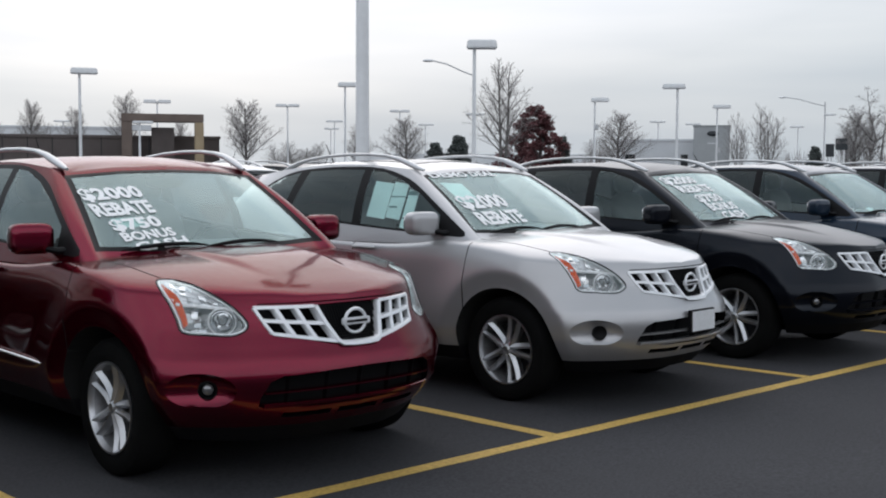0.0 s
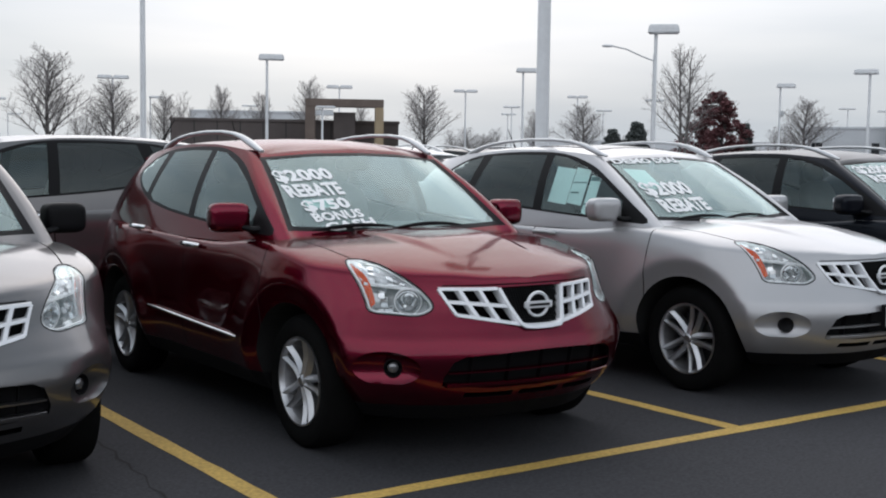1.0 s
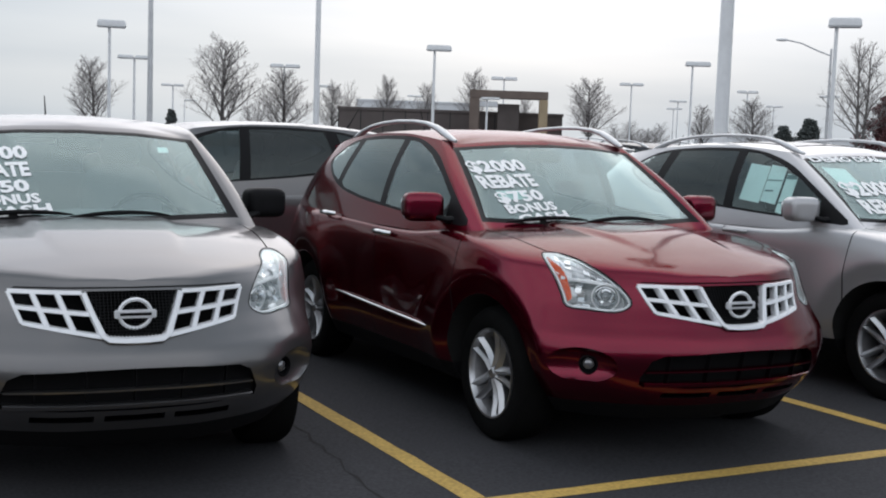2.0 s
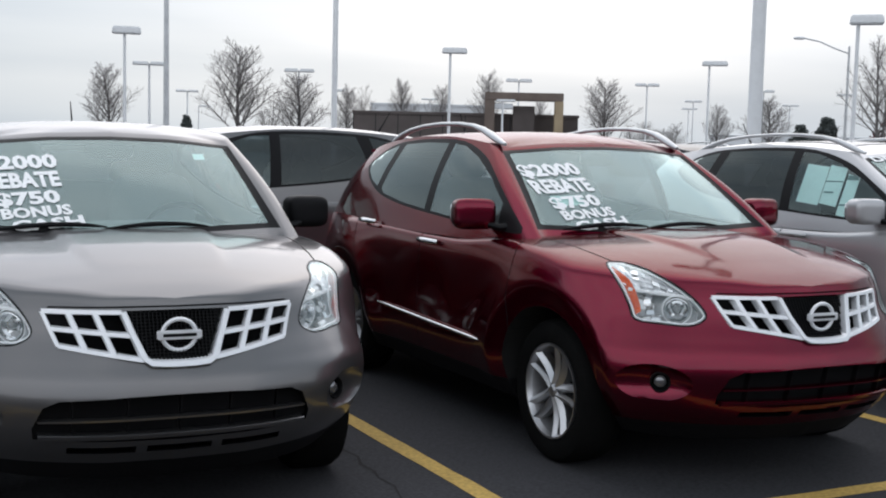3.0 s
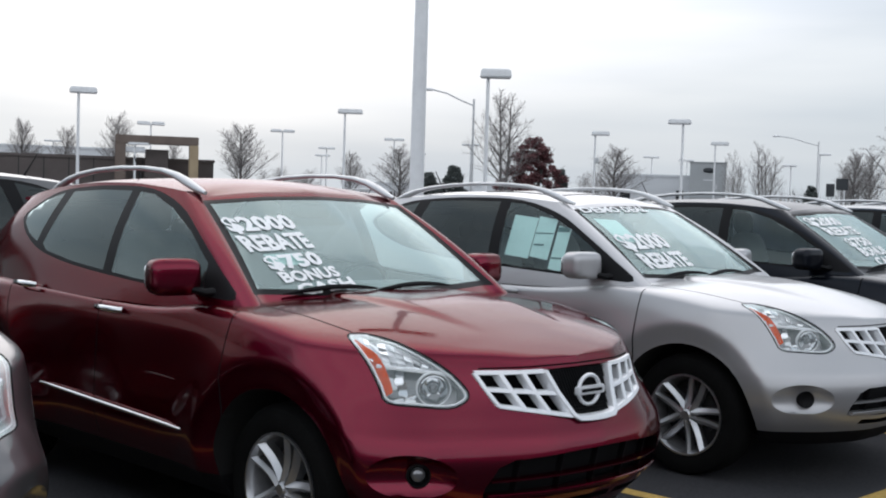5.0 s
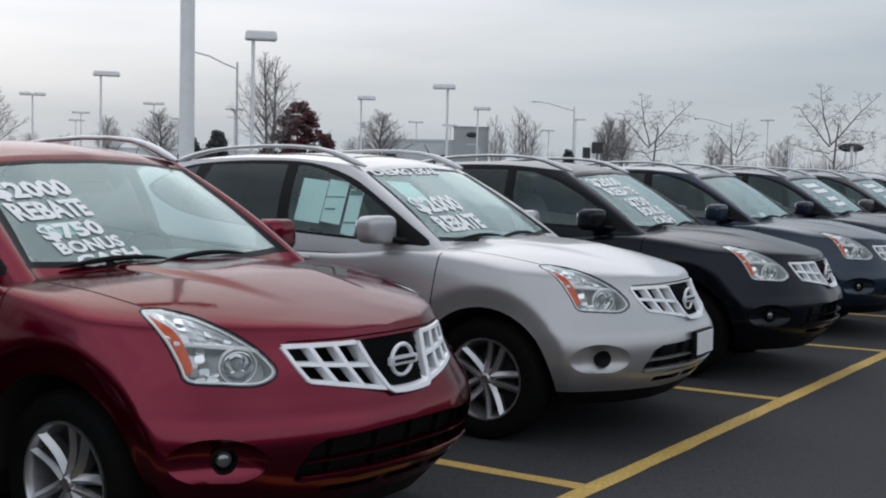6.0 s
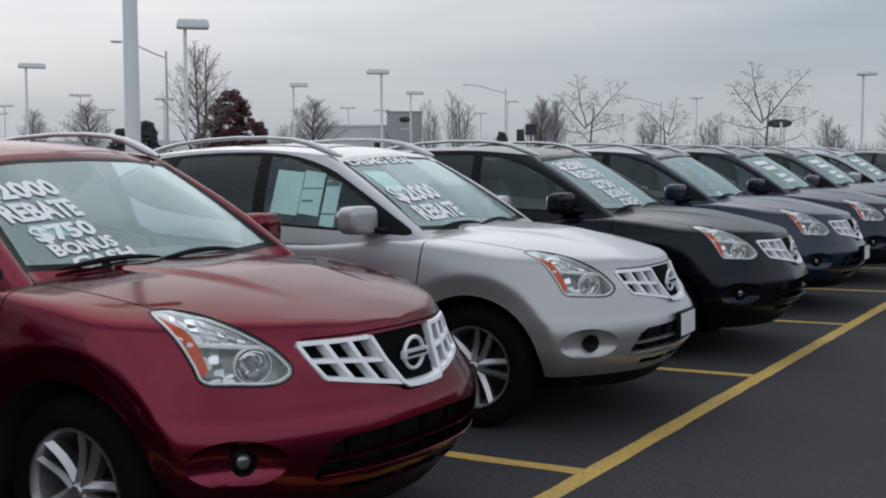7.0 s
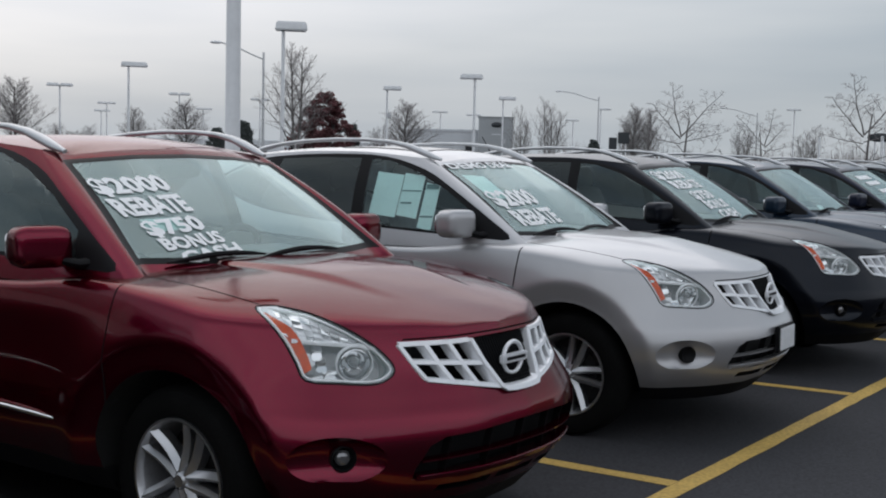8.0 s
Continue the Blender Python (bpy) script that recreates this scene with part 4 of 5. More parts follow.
    out.append(("inner_mirror", super_box("inner_mirror", (0.24, 0.05, 0.075), [PLASTIC], 4, pose(0, 1.86, 1.465, 10), 10), "", ""))
    return out


EXTRA = extra_meshes()
MIRROR = {s: super_box("side_mirror", (0.225, 0.15, 0.165), [RED], 4.5, pose(s * 0.955, 1.565, 1.168, 0, 0, s * 12)) for s in (-1, 1)}


def fog_meshes(s):
    base = pose(s * 0.705, 0.232, 0.492, 0, 0, s * 34) @ Matrix.Translation((0, 0.022, 0)) @ Matrix.Scale(0.9, 4)
    bezel = lathe("fog_bezel", [(0.050, 0.03), (0.051, 0.0), (0.047, -0.003), (0.042, 0.004), (0.040, 0.06), (0.0, 0.06)], [PLASTIC], 24, "y")
    lamp = lathe("fog_lamp", [(0.0, 0.004), (0.016, 0.006), (0.028, 0.012), (0.034, 0.022), (0.034, 0.035), (0.0, 0.035)], [FOGLENS], 20, "y")
    for m in (bezel, lamp):
        m.transform(base)
    return bezel, lamp


FOG = {s: fog_meshes(s) for s in (-1, 1)}
# black discs that paint the shade inside the empty fog lamp holes
FOG_SHADE = {}
for s_ in (-1, 1):
    FOG_SHADE[s_] = lathe("fog_hole_shade", [(0.0, 0.030), (0.030, 0.026), (0.0455, 0.012), (0.0455, 0.05), (0.0, 0.05)], [PLASTIC], 24, "y")
    FOG_SHADE[s_].transform(pose(s_ * 0.705, 0.232, 0.492, 0, 0, s_ * 34))


def flat_text(body, width, height, mat):
    """Heavy letters scaled to the given width and capital height, lying in xy from the origin."""
    cu = bpy.data.curves.new("letters", "FONT")
    cu.body, cu.size, cu.offset, cu.resolution_u = body, 1.0, 0.042, 2
    ob = new("letters", cu)
    dg = bpy.context.evaluated_depsgraph_get()
    dg.update()
    me = bpy.data.meshes.new_from_object(ob.evaluated_get(dg), depsgraph=dg)
    bpy.data.objects.remove(ob)
    co = np.array([v.co[:] for v in me.vertices])
    x0, x1 = co[:, 0].min(), co[:, 0].max()
    k = height / 0.74
    for v in me.vertices:
        v.co = Vector(((v.co.x - x0) * width / (x1 - x0), v.co.y * k, 0))
    me.materials.clear()
    me.materials.append(mat)
    return me


def bar_mesh(width, height, mat):
    return mesh_of("bar", [(0, 0, 0), (width, 0, 0), (width, height, 0), (0, height, 0)], [(0, 1, 2, 3)], [mat], smooth=False)


def on_screen(me, u0, z0, turn=0.0, out=0.006):
    """Lays a flat mesh (x right, y up) on the windscreen, its start at (u0, z0)."""
    bm = bmesh.new()
    bm.from_mesh(me)
    bmesh.ops.triangulate(bm, faces=bm.faces)
    for _ in range(2):
        long = [e for e in bm.edges if e.calc_length() > 0.045]
        if long:
            bmesh.ops.subdivide_edges(bm, edges=long, cuts=1)
            bmesh.ops.triangulate(bm, faces=bm.faces)
    c, s = math.cos(radians(turn)), math.sin(radians(turn))
    for v in bm.verts:
        x, y = v.co.x * c - v.co.y * s, v.co.x * s + v.co.y * c
        u, z = u0 + x, z0 + y * 0.575
        v.co = Vector((u, float(screen_v(u, z)) - out * 0.6, z + out * 0.8))
    bm.to_mesh(me)
    bm.free()
    return me


REBATE = [("$2000", -0.612, 1.360, 0.338, 0.108, 6), ("REBATE", -0.603, 1.274, 0.332, 0.118, 6), ("$750", -0.565, 1.197, 0.285, 0.096, 8), ("BONUS", -0.545, 1.142, 0.310, 0.076, 8), ("CASH", -0.505, 1.090, 0.320, 0.076, 9)]
DEMO = [("DEMO DEAL", -0.565, 1.482, 0.60, 0.060, 2.5), ("$2000", -0.595, 1.262, 0.420, 0.150, 3), ("REBATE", -0.575, 1.150, 0.430, 0.150, 3)]
REBATE_2 = [("$2000", -0.56, 1.418, 0.40, 0.102, 3), ("REBATE", -0.52, 1.345, 0.44, 0.102, 3), ("$750", -0.46, 1.262, 0.36, 0.105, 3), ("BONUS", -0.43, 1.190, 0.42, 0.105, 3), ("CASH", -0.36, 1.118, 0.38, 0.105, 3)]
BARS = [(None, -0.50, 1.405, 0.34, 0.09, 4), (None, -0.48, 1.340, 0.38, 0.085, 4), (None, -0.43, 1.250, 0.32, 0.085, 4), (None, -0.40, 1.185, 0.36, 0.085, 4)]


def letters(lines):
    done = []
    for text, u, z, w, h, turn in lines:
        me = flat_text(text, w, h, LETTER) if text else bar_mesh(w, h * 0.8, LETTER)
        done.append(on_screen(me, u, z, turn))
    return done


def sheet(name, root, u0, z0, w, h, turn=0.0, label="", out=-0.010):
    part(name, on_screen(bar_mesh(w, h, PAPER), u0, z0, turn, out), root, label)


def car(colour, label, m, fogs=True, bright=True, mirrors=None, plate=False, words=(), frame_m=None, rails=True):
    root = new("sport_utility_car")
    for nm, me, lb, role in PARTS + EXTRA:
        if nm == "roof_rail" and not rails:
            continue
        ob = part(nm, me, root, lb)
        if role == "glass" or nm == "headlight_lens":
            ob.visible_shadow = False
        swap = colour if role == "paint" or (role == "handle" and not bright) else None
        if swap:
            ob.material_slots[0].link = "OBJECT"
            ob.material_slots[0].material = swap
    for s in (-1, 1):
        for v in (0.895, 3.585):
            w = new("wheel")
            w.parent = root
            w.matrix_basis = pose(s * 0.755, v, 0.345, (35 if v < 1 else 52), 0, 0 if s > 0 else 180)
            for nm, me, at in WHEEL:
                part(nm, me, w, "", at)
        ob = part("side_mirror", MIRROR[s], root)
        ob.material_slots[0].link = "OBJECT"
        ob.material_slots[0].material = mirrors or colour
        bezel, lamp = FOG[s]
        if fogs:
            b = part("fog_bezel", bezel, root, "black round bezel")
            part("fog_lamp", lamp, b, "clear fog lamp")
        else:
            part("fog_hole_shade", FOG_SHADE[s], root, "black disc for the shade inside the fog lamp hole")
    if plate:
        p = part("plate_holder", box("plate_holder", (-0.165, -0.090, 0.462), (0.130, -0.062, 0.612), [PLASTIC], 0.006), root, "black plate holder")
        part("blank_plate", box("blank_plate", (-0.152, -0.096, 0.474), (0.117, -0.091, 0.602), [PLATE], 0.002), p, "blank white paper plate")
    for me in letters(words):
        part("window_lettering", me, root, "white vinyl lettering")
    root.matrix_basis = (frame_m or LOT) @ m
    tagged(root, label, "car", "parked sport utility cars")
    return root


red = car(RED, "glossy dark red sport utility car with white rebate lettering", pose(-1.393, 0.029, 0, 0, 0, -0.4), words=REBATE)
silver = car(SILVER, "silver sport utility car with demo lettering and window stickers", pose(1.489, 0.095, 0, 0, 0, 3.4), fogs=False, bright=False, plate=True, words=DEMO)
car(BLACK, "black sport utility car with white rebate lettering", pose(4.135, 0.071, 0, 0, 0, 3.6), bright=False, words=REBATE_2)
blue = car(BLUE, "dark blue sport utility car with a plain windscreen", pose(7.073, 0.215, 0, 0, 0, 2.4), bright=False, plate=True)
car(NAVY, "navy sport utility car with small white window lettering", pose(9.883, 0.217, 0, 0, 0, 0.3), bright=False, words=BARS)
car(DARKGREY, "gunmetal sport utility car with white window lettering", pose(12.70, 0.24, 0), bright=False, words=BARS)
car(SILVER, "pale silver sport utility car at the row's far end", pose(15.50, 0.25, 0), bright=False, words=BARS)
grey = car(GREY, "dusty grey sport utility car with black mirrors and rebate lettering", pose(-4.148, 0.451, 0, 0, 0, -2.2), mirrors=PLASTIC, words=REBATE, rails=False)
part("sunroof", roof_panel(0.43, 2.16, 2.78), silver, "dark glass sunroof")
# cars of the rows behind
back = car(GREY, "grey sport utility car parked across behind the row", pose(-4.72, 6.25, 0, 0, 0, -90), bright=True, rails=False)
back.scale = (1.06, 1.06, 1.06)
# stickers
sheet("window_sheet", red, -0.535, 1.222, 0.17, 0.085, 4, "pale paper sheet behind the glass")
sheet("window_sheet", silver, -0.560, 1.320, 0.15, 0.24, -6, "pale green paper sheet behind the glass")
sheet("window_sheet", blue, -0.42, 1.125, 0.12, 0.07, 4, "small pale sticker low on the glass")
sheet("window_sheet", grey, 0.40, 1.435, 0.06, 0.05, 0, "small white sticker high on the glass")


def door_sheet(root, v0, v1, z0, z1, ink, u_at=lambda v, z: -(np.interp(v, [1.1, 1.5, 2.0, 2.6, 3.2], [0.80, 0.85, 0.875, 0.885, 0.87]) - 0.42 * max(0, z - 1.05) - 0.012)):
    quad = [(u_at(v, z), v, z) for v, z in ((v0, z0), (v1, z0 - 0.02), (v1, z1 - 0.02), (v0, z1))]
    ob = part("price_sheet", mesh_of("price_sheet", quad, [(0, 1, 2, 3)], [PAPER], smooth=False), root, "pale green printed price sheet inside the door glass")
    for a, b, c, d in ink:
        q = [(u_at(v, z) - 0.003, v, z) for v, z in ((a, c), (b, c), (b, d), (a, d))]
        part("printed_bar", mesh_of("printed_bar", q, [(0, 1, 2, 3)], [INK], smooth=False), ob)


door_sheet(silver, 2.30, 2.10, 1.205, 1.465, [])
door_sheet(silver, 2.095, 1.945, 1.200, 1.458, [(2.09, 1.95, 1.345, 1.352), (2.08, 2.0, 1.27, 1.28)])
door_sheet(silver, 1.925, 1.825, 1.13, 1.40, [(1.92, 1.83, 1.36, 1.39), (1.92, 1.83, 1.19, 1.2)])

# ---- ground and markings ----
def ground_z(y):
    return float(np.interp(y, [-2500, 6, 9, 17, 2500], [0.0175 * 2500, -0.105, -0.13, 0.10, 0.10])) if y > -40 else 0.0175 * 40


ys = [-2500, -40, -8, 0, 3, 6, 7.5, 9, 11, 13, 15, 17, 40, 200, 2500]
xs = [-2500, -100, -20, 0, 20, 60, 200, 2500]
gv = [(x, y, ground_z(y)) for y in ys for x in xs]
gf = [(j * len(xs) + i, j * len(xs) + i + 1, (j + 1) * len(xs) + i + 1, (j + 1) * len(xs) + i) for j in range(len(ys) - 1) for i in range(len(xs) - 1)]
tagged(new("ground", mesh_of("ground", gv, gf, [ASPHALT])), "dark sealed asphalt of the parking lot", "asphalt", kind="structure")
STALL = 2.81


def paint_line(lo, hi, label):
    """A painted stripe with slightly ragged edges, laid on the asphalt."""
    long = 0 if hi[0] - lo[0] > hi[1] - lo[1] else 1
    n = max(4, int((hi[long] - lo[long]) / 0.18))
    verts, faces = [], []
    for i in range(n + 1):
        a = lo[long] + (hi[long] - lo[long]) * i / n
        for side, edge in ((0, lo[1 - long]), (1, hi[1 - long])):
            e = edge + random.uniform(-0.004, 0.004)
            p = [0, 0, 0.003]
            p[long], p[1 - long] = a, e
            verts.append(p)
    faces = [(2 * i, 2 * i + 2, 2 * i + 3, 2 * i + 1) for i in range(n)]
    ob = tagged(new("stall_line", mesh_of("stall_line", verts, faces, [LINE_PAINT], smooth=False)), label, "road marking", "parking stall lines", "structure")
    ob.matrix_basis = LOT


paint_line((-9, -0.092, 0), (40, 0.014, 0), "long worn yellow line across the stall ends")
for k in range(-2, 9):
    paint_line((k * STALL - 0.05, 0.018, 0), (k * STALL + 0.05, 4.9, 0), "worn yellow line between two parking stalls")
# a crack in the asphalt
cv, cf = [], []
pts = [(-3.06, 1.75), (-3.09, 1.50), (-3.07, 1.36), (-3.115, 1.21), (-3.10, 1.08), (-3.125, 0.97), (-3.11, 0.82), (-3.165, 0.62), (-3.15, 0.5), (-3.18, 0.33), (-3.17, 0.1), (-3.20, -0.15)]
for i, (x, y) in enumerate(pts):
    w = 0.006 * (0.5 + random.random())
    cv += [(x - w, y, 0.002), (x + w, y, 0.002)]
cf = [(2 * i, 2 * i + 1, 2 * i + 3, 2 * i + 2) for i in range(len(pts) - 1)]
crack = tagged(new("asphalt_crack", mesh_of("asphalt_crack", cv, cf, [LINER], smooth=False)), "thin dark crack in the asphalt", "crack", kind="structure")
crack.matrix_basis = LOT

# cars of other rows
FLAT = pose(0, 0, ground_z(12))
car(WHITE, "white sport utility car in the row behind", pose(4.3, 13.6, 0, 0, 0, 180), frame_m=FLAT)
car(BLACK, "black sport utility car in the row behind", pose(7.2, 15.2, 0, 0, 0, 180), frame_m=FLAT)
car(BLUE, "blue sport utility car parked beyond the row", pose(22.6, 3.2, 0, 0, 0, -35), bright=False)
car(GREY, "grey sport utility car parked beyond the row", pose(20.4, 0.2, 0, 0, 0, -20), bright=False)

# ---- distance: lamps, trees, buildings ----
GALV = material("galvanised_pole", (0.6, 0.61, 0.62), 0.5, 0.3, grain=(3, 0.1, 40, 0.1))
POLE_WHITE = material("white_painted_pole", (0.84, 0.85, 0.86), 0.5, grain=(2, 0.05, 14, 0.03))
HEAD = material("lamp_head_grey", (0.78, 0.79, 0.80), 0.5, 0.1, grain=(5, 0.08, 60, 0.08))
CONCRETE = material("concrete_footing", (0.34, 0.33, 0.31), 0.85, grain=(3, 0.15, 50, 0.2), bump=0.3)
BARK = material("grey_bark", (0.15, 0.14, 0.135), 0.9, grain=(3, 0.2, 30, 0.25))
TWIG = material("winter_twigs", (0.28, 0.26, 0.255), 0.9, grain=(2, 0.2, 20, 0.2))
REDLEAF = material("dry_red_leaves", (0.165, 0.066, 0.070), 0.85, grain=(1.5, 0.35, 12, 0.4))
NEEDLE = material("evergreen_needles", (0.10, 0.115, 0.11), 0.85, grain=(1.5, 0.3, 12, 0.4))
BRUSH = material("brown_brush", (0.17, 0.132, 0.122), 0.9, grain=(0.4, 0.25, 6, 0.3))
DARKWALL = material("dark_brown_cladding", (0.10, 0.082, 0.077), 0.7, grain=(0.6, 0.15, 14, 0.15), bump=0.2)
STONE_DARK = material("brown_stone_portal", (0.17, 0.13, 0.11), 0.75, grain=(0.8, 0.15, 20, 0.15))
STONE = material("tan_stone_portal", (0.40, 0.31, 0.20), 0.75, grain=(0.8, 0.12, 20, 0.15))
PANEL = material("pale_metal_panel", (0.74, 0.76, 0.78), 0.55, grain=(0.3, 0.06, 8, 0.05))
PANEL_GREY = material("grey_metal_panel", (0.42, 0.44, 0.45), 0.5, grain=(0.3, 0.08, 8, 0.06))
SIGN_DARK = material("dark_sign_face", (0.03, 0.035, 0.04), 0.5, grain=(1, 0.1, 12, 0.1))
GLASS_DARK = material("dark_window", (0.02, 0.024, 0.028), 0.15, grain=(1, 0.1, 9, 0.1))


def lamp_post(x, y, top, left, right, thick, face, wide=0.16, mat=None, footing=True, thing="lamp_post", box_at=0.0):
    """A parking-lot lamp: tapered pole on a footing, shoebox heads reaching left and right of it, square to the turn `face`."""
    z0 = ground_z(y)
    root = new(thing)
    root.matrix_basis = pose(x, y, z0, 0, 0, face)
    h = top - z0
    part("pole", lathe("pole", [(0.0, 0.0), (wide / 2 * 1.15, 0.0), (wide / 2 * 0.85, h), (0.0, h)], [mat or POLE_WHITE], 12, "z"), root)
    if footing:
        part("footing", lathe("footing", [(0.0, 0.0), (wide * 1.7, 0.0), (wide * 1.7, 0.55), (wide * 1.5, 0.62), (0.0, 0.62)], [CONCRETE], 16, "z"), root, "round concrete footing")
    if box_at:
        part("junction_box", box("junction_box", (wide * 0.3, -0.16, h * box_at), (wide * 0.3 + 0.26, 0.16, h * box_at + 0.42), [GALV], 0.03), root, "small grey box on the pole")
    heads = ((-left, right),) if min(left, right) < 0.85 else ((-left, -wide * 0.2), (wide * 0.2, right))
    for a, b in heads:
        if b - a > 0.25:
            part("lamp_head", box("lamp_head", (a, -0.32, h - thick / 2), (b, 0.32, h + thick / 2), [HEAD], min(0.05, thick / 4), 2, 0.93), root, "flat grey lamp housing")
    return tagged(root, "tall pale parking-lot lamp post with flat shoebox heads", "lamp post", "parking-lot lamps")


def street_lamp(x, y, top, reach, face):
    z0 = ground_z(y)
    root = new("street_lamp")
    root.matrix_basis = pose(x, y, z0, 0, 0, face)
    h = top - z0
    part("pole", lathe("pole", [(0.0, 0.0), (0.12, 0.0), (0.075, h), (0.0, h)], [GALV], 10, "z"), root)
    arm = [(0, 0, h - 0.5), (-reach * 0.3, 0, h - 0.15), (-reach * 0.65, 0, h + 0.35), (-reach, 0, h + 0.6)]
    part("arm", tube("arm", arm, 0.055, [GALV], 6), root)
    part("lamp_head", super_box("lamp_head", (0.85, 0.3, 0.22), [HEAD], 2.5, pose(-reach - 0.3, 0, h + 0.6), 10), root, "cobra lamp head")
    return tagged(root, "grey street lamp with a long curved arm", "street lamp", "street lamps")


def branch_tubes(bm, a, d, length, r, depth, rng, spread, up, kids, last):
    """Grows one limb as a bent tapered tube and its children."""
    n = 6 if depth == 0 and spread > 0.7 else 3
    p, dirn = Vector(a), Vector(d).normalized()
    pts = [(p.copy(), r)]
    for i in range(n):
        dirn = (dirn + Vector((rng.uniform(-1, 1), rng.uniform(-1, 1), rng.uniform(-0.5, 1) * up)) * (0.17 if spread > 0.7 else 0.09)).normalized()
        p = p + dirn * length / n
        pts.append((p.copy(), r * (1 - 0.72 * (i + 1) / n)))
    sides = 5 if depth == 0 else 3
    target = bm[0] if depth <= 1 else bm[1]
    rings = []
    for i, (q, rr) in enumerate(pts):
        t = (pts[min(i + 1, n)][0] - pts[max(i - 1, 0)][0]).normalized()
        s = t.cross(Vector((0.3, 0.2, 1))).normalized()
        w = s.cross(t)
        base = len(target[0])
        for k in range(sides):
            ang = 2 * math.pi * k / sides
            target[0].append(q + (s * math.cos(ang) + w * math.sin(ang)) * rr)
        rings.append(base)
    for i in range(n):
        for k in range(sides):
            target[1].append((rings[i] + k, rings[i] + (k + 1) % sides, rings[i + 1] + (k + 1) % sides, rings[i + 1] + k))
    if depth >= last:
        return
    for k in range(kids[depth]):
        f = (0.22 if depth == 0 else 0.15) + (0.83 - (0 if depth else 0.05)) * (k + rng.random()) / kids[depth]
        i = min(int(f * n), n - 1)
        q = pts[i][0].lerp(pts[i + 1][0], min(f * n - i, 1.0))
        axis = k * 2.4 + rng.uniform(-0.5, 0.5)
        ref = dirn.cross(Vector((0.31, 0.17, 0.93)) if abs(dirn.z) < 0.9 else Vector((1, 0, 0))).normalized()
        side = ref * math.cos(axis) + dirn.cross(ref) * math.sin(axis)
        nd = (dirn * (1 - spread) + side * spread + Vector((0, 0, up * 0.6))).normalized()
        ratio = (0.50, 0.46, 0.50, 0.5)[depth] * ((1.15 - 0.85 * f) if depth == 0 else (1.1 - 0.6 * f)) * rng.uniform(0.8, 1.15)
        branch_tubes(bm, q, nd, length * ratio, max(r * 0.40 * (1.15 - 0.5 * f), 0.009), depth + 1, rng, spread, up, kids, last)


def leaf_cloud(rng, centres, per, size, mat, name):
    verts, faces = [], []
    for c, rad in centres:
        for _ in range(per):
            d = Vector((rng.gauss(0, 1), rng.gauss(0, 1), rng.gauss(0, 0.8)))
            p = c + d.normalized() * rad * rng.random() ** 0.4
            a = Vector((rng.gauss(0, 1), rng.gauss(0, 1), rng.gauss(0, 1))).normalized() * size * rng.uniform(0.6, 1.4)
            b = a.cross(Vector((rng.gauss(0, 1), rng.gauss(0, 1), rng.gauss(0, 1)))).normalized() * size * 0.6
            k = len(verts)
            verts += [p - a, p + b, p + a, p - b]
            faces += [(k, k + 1, k + 2), (k, k + 2, k + 3)]
    return mesh_of(name, verts, faces, [mat], smooth=False)


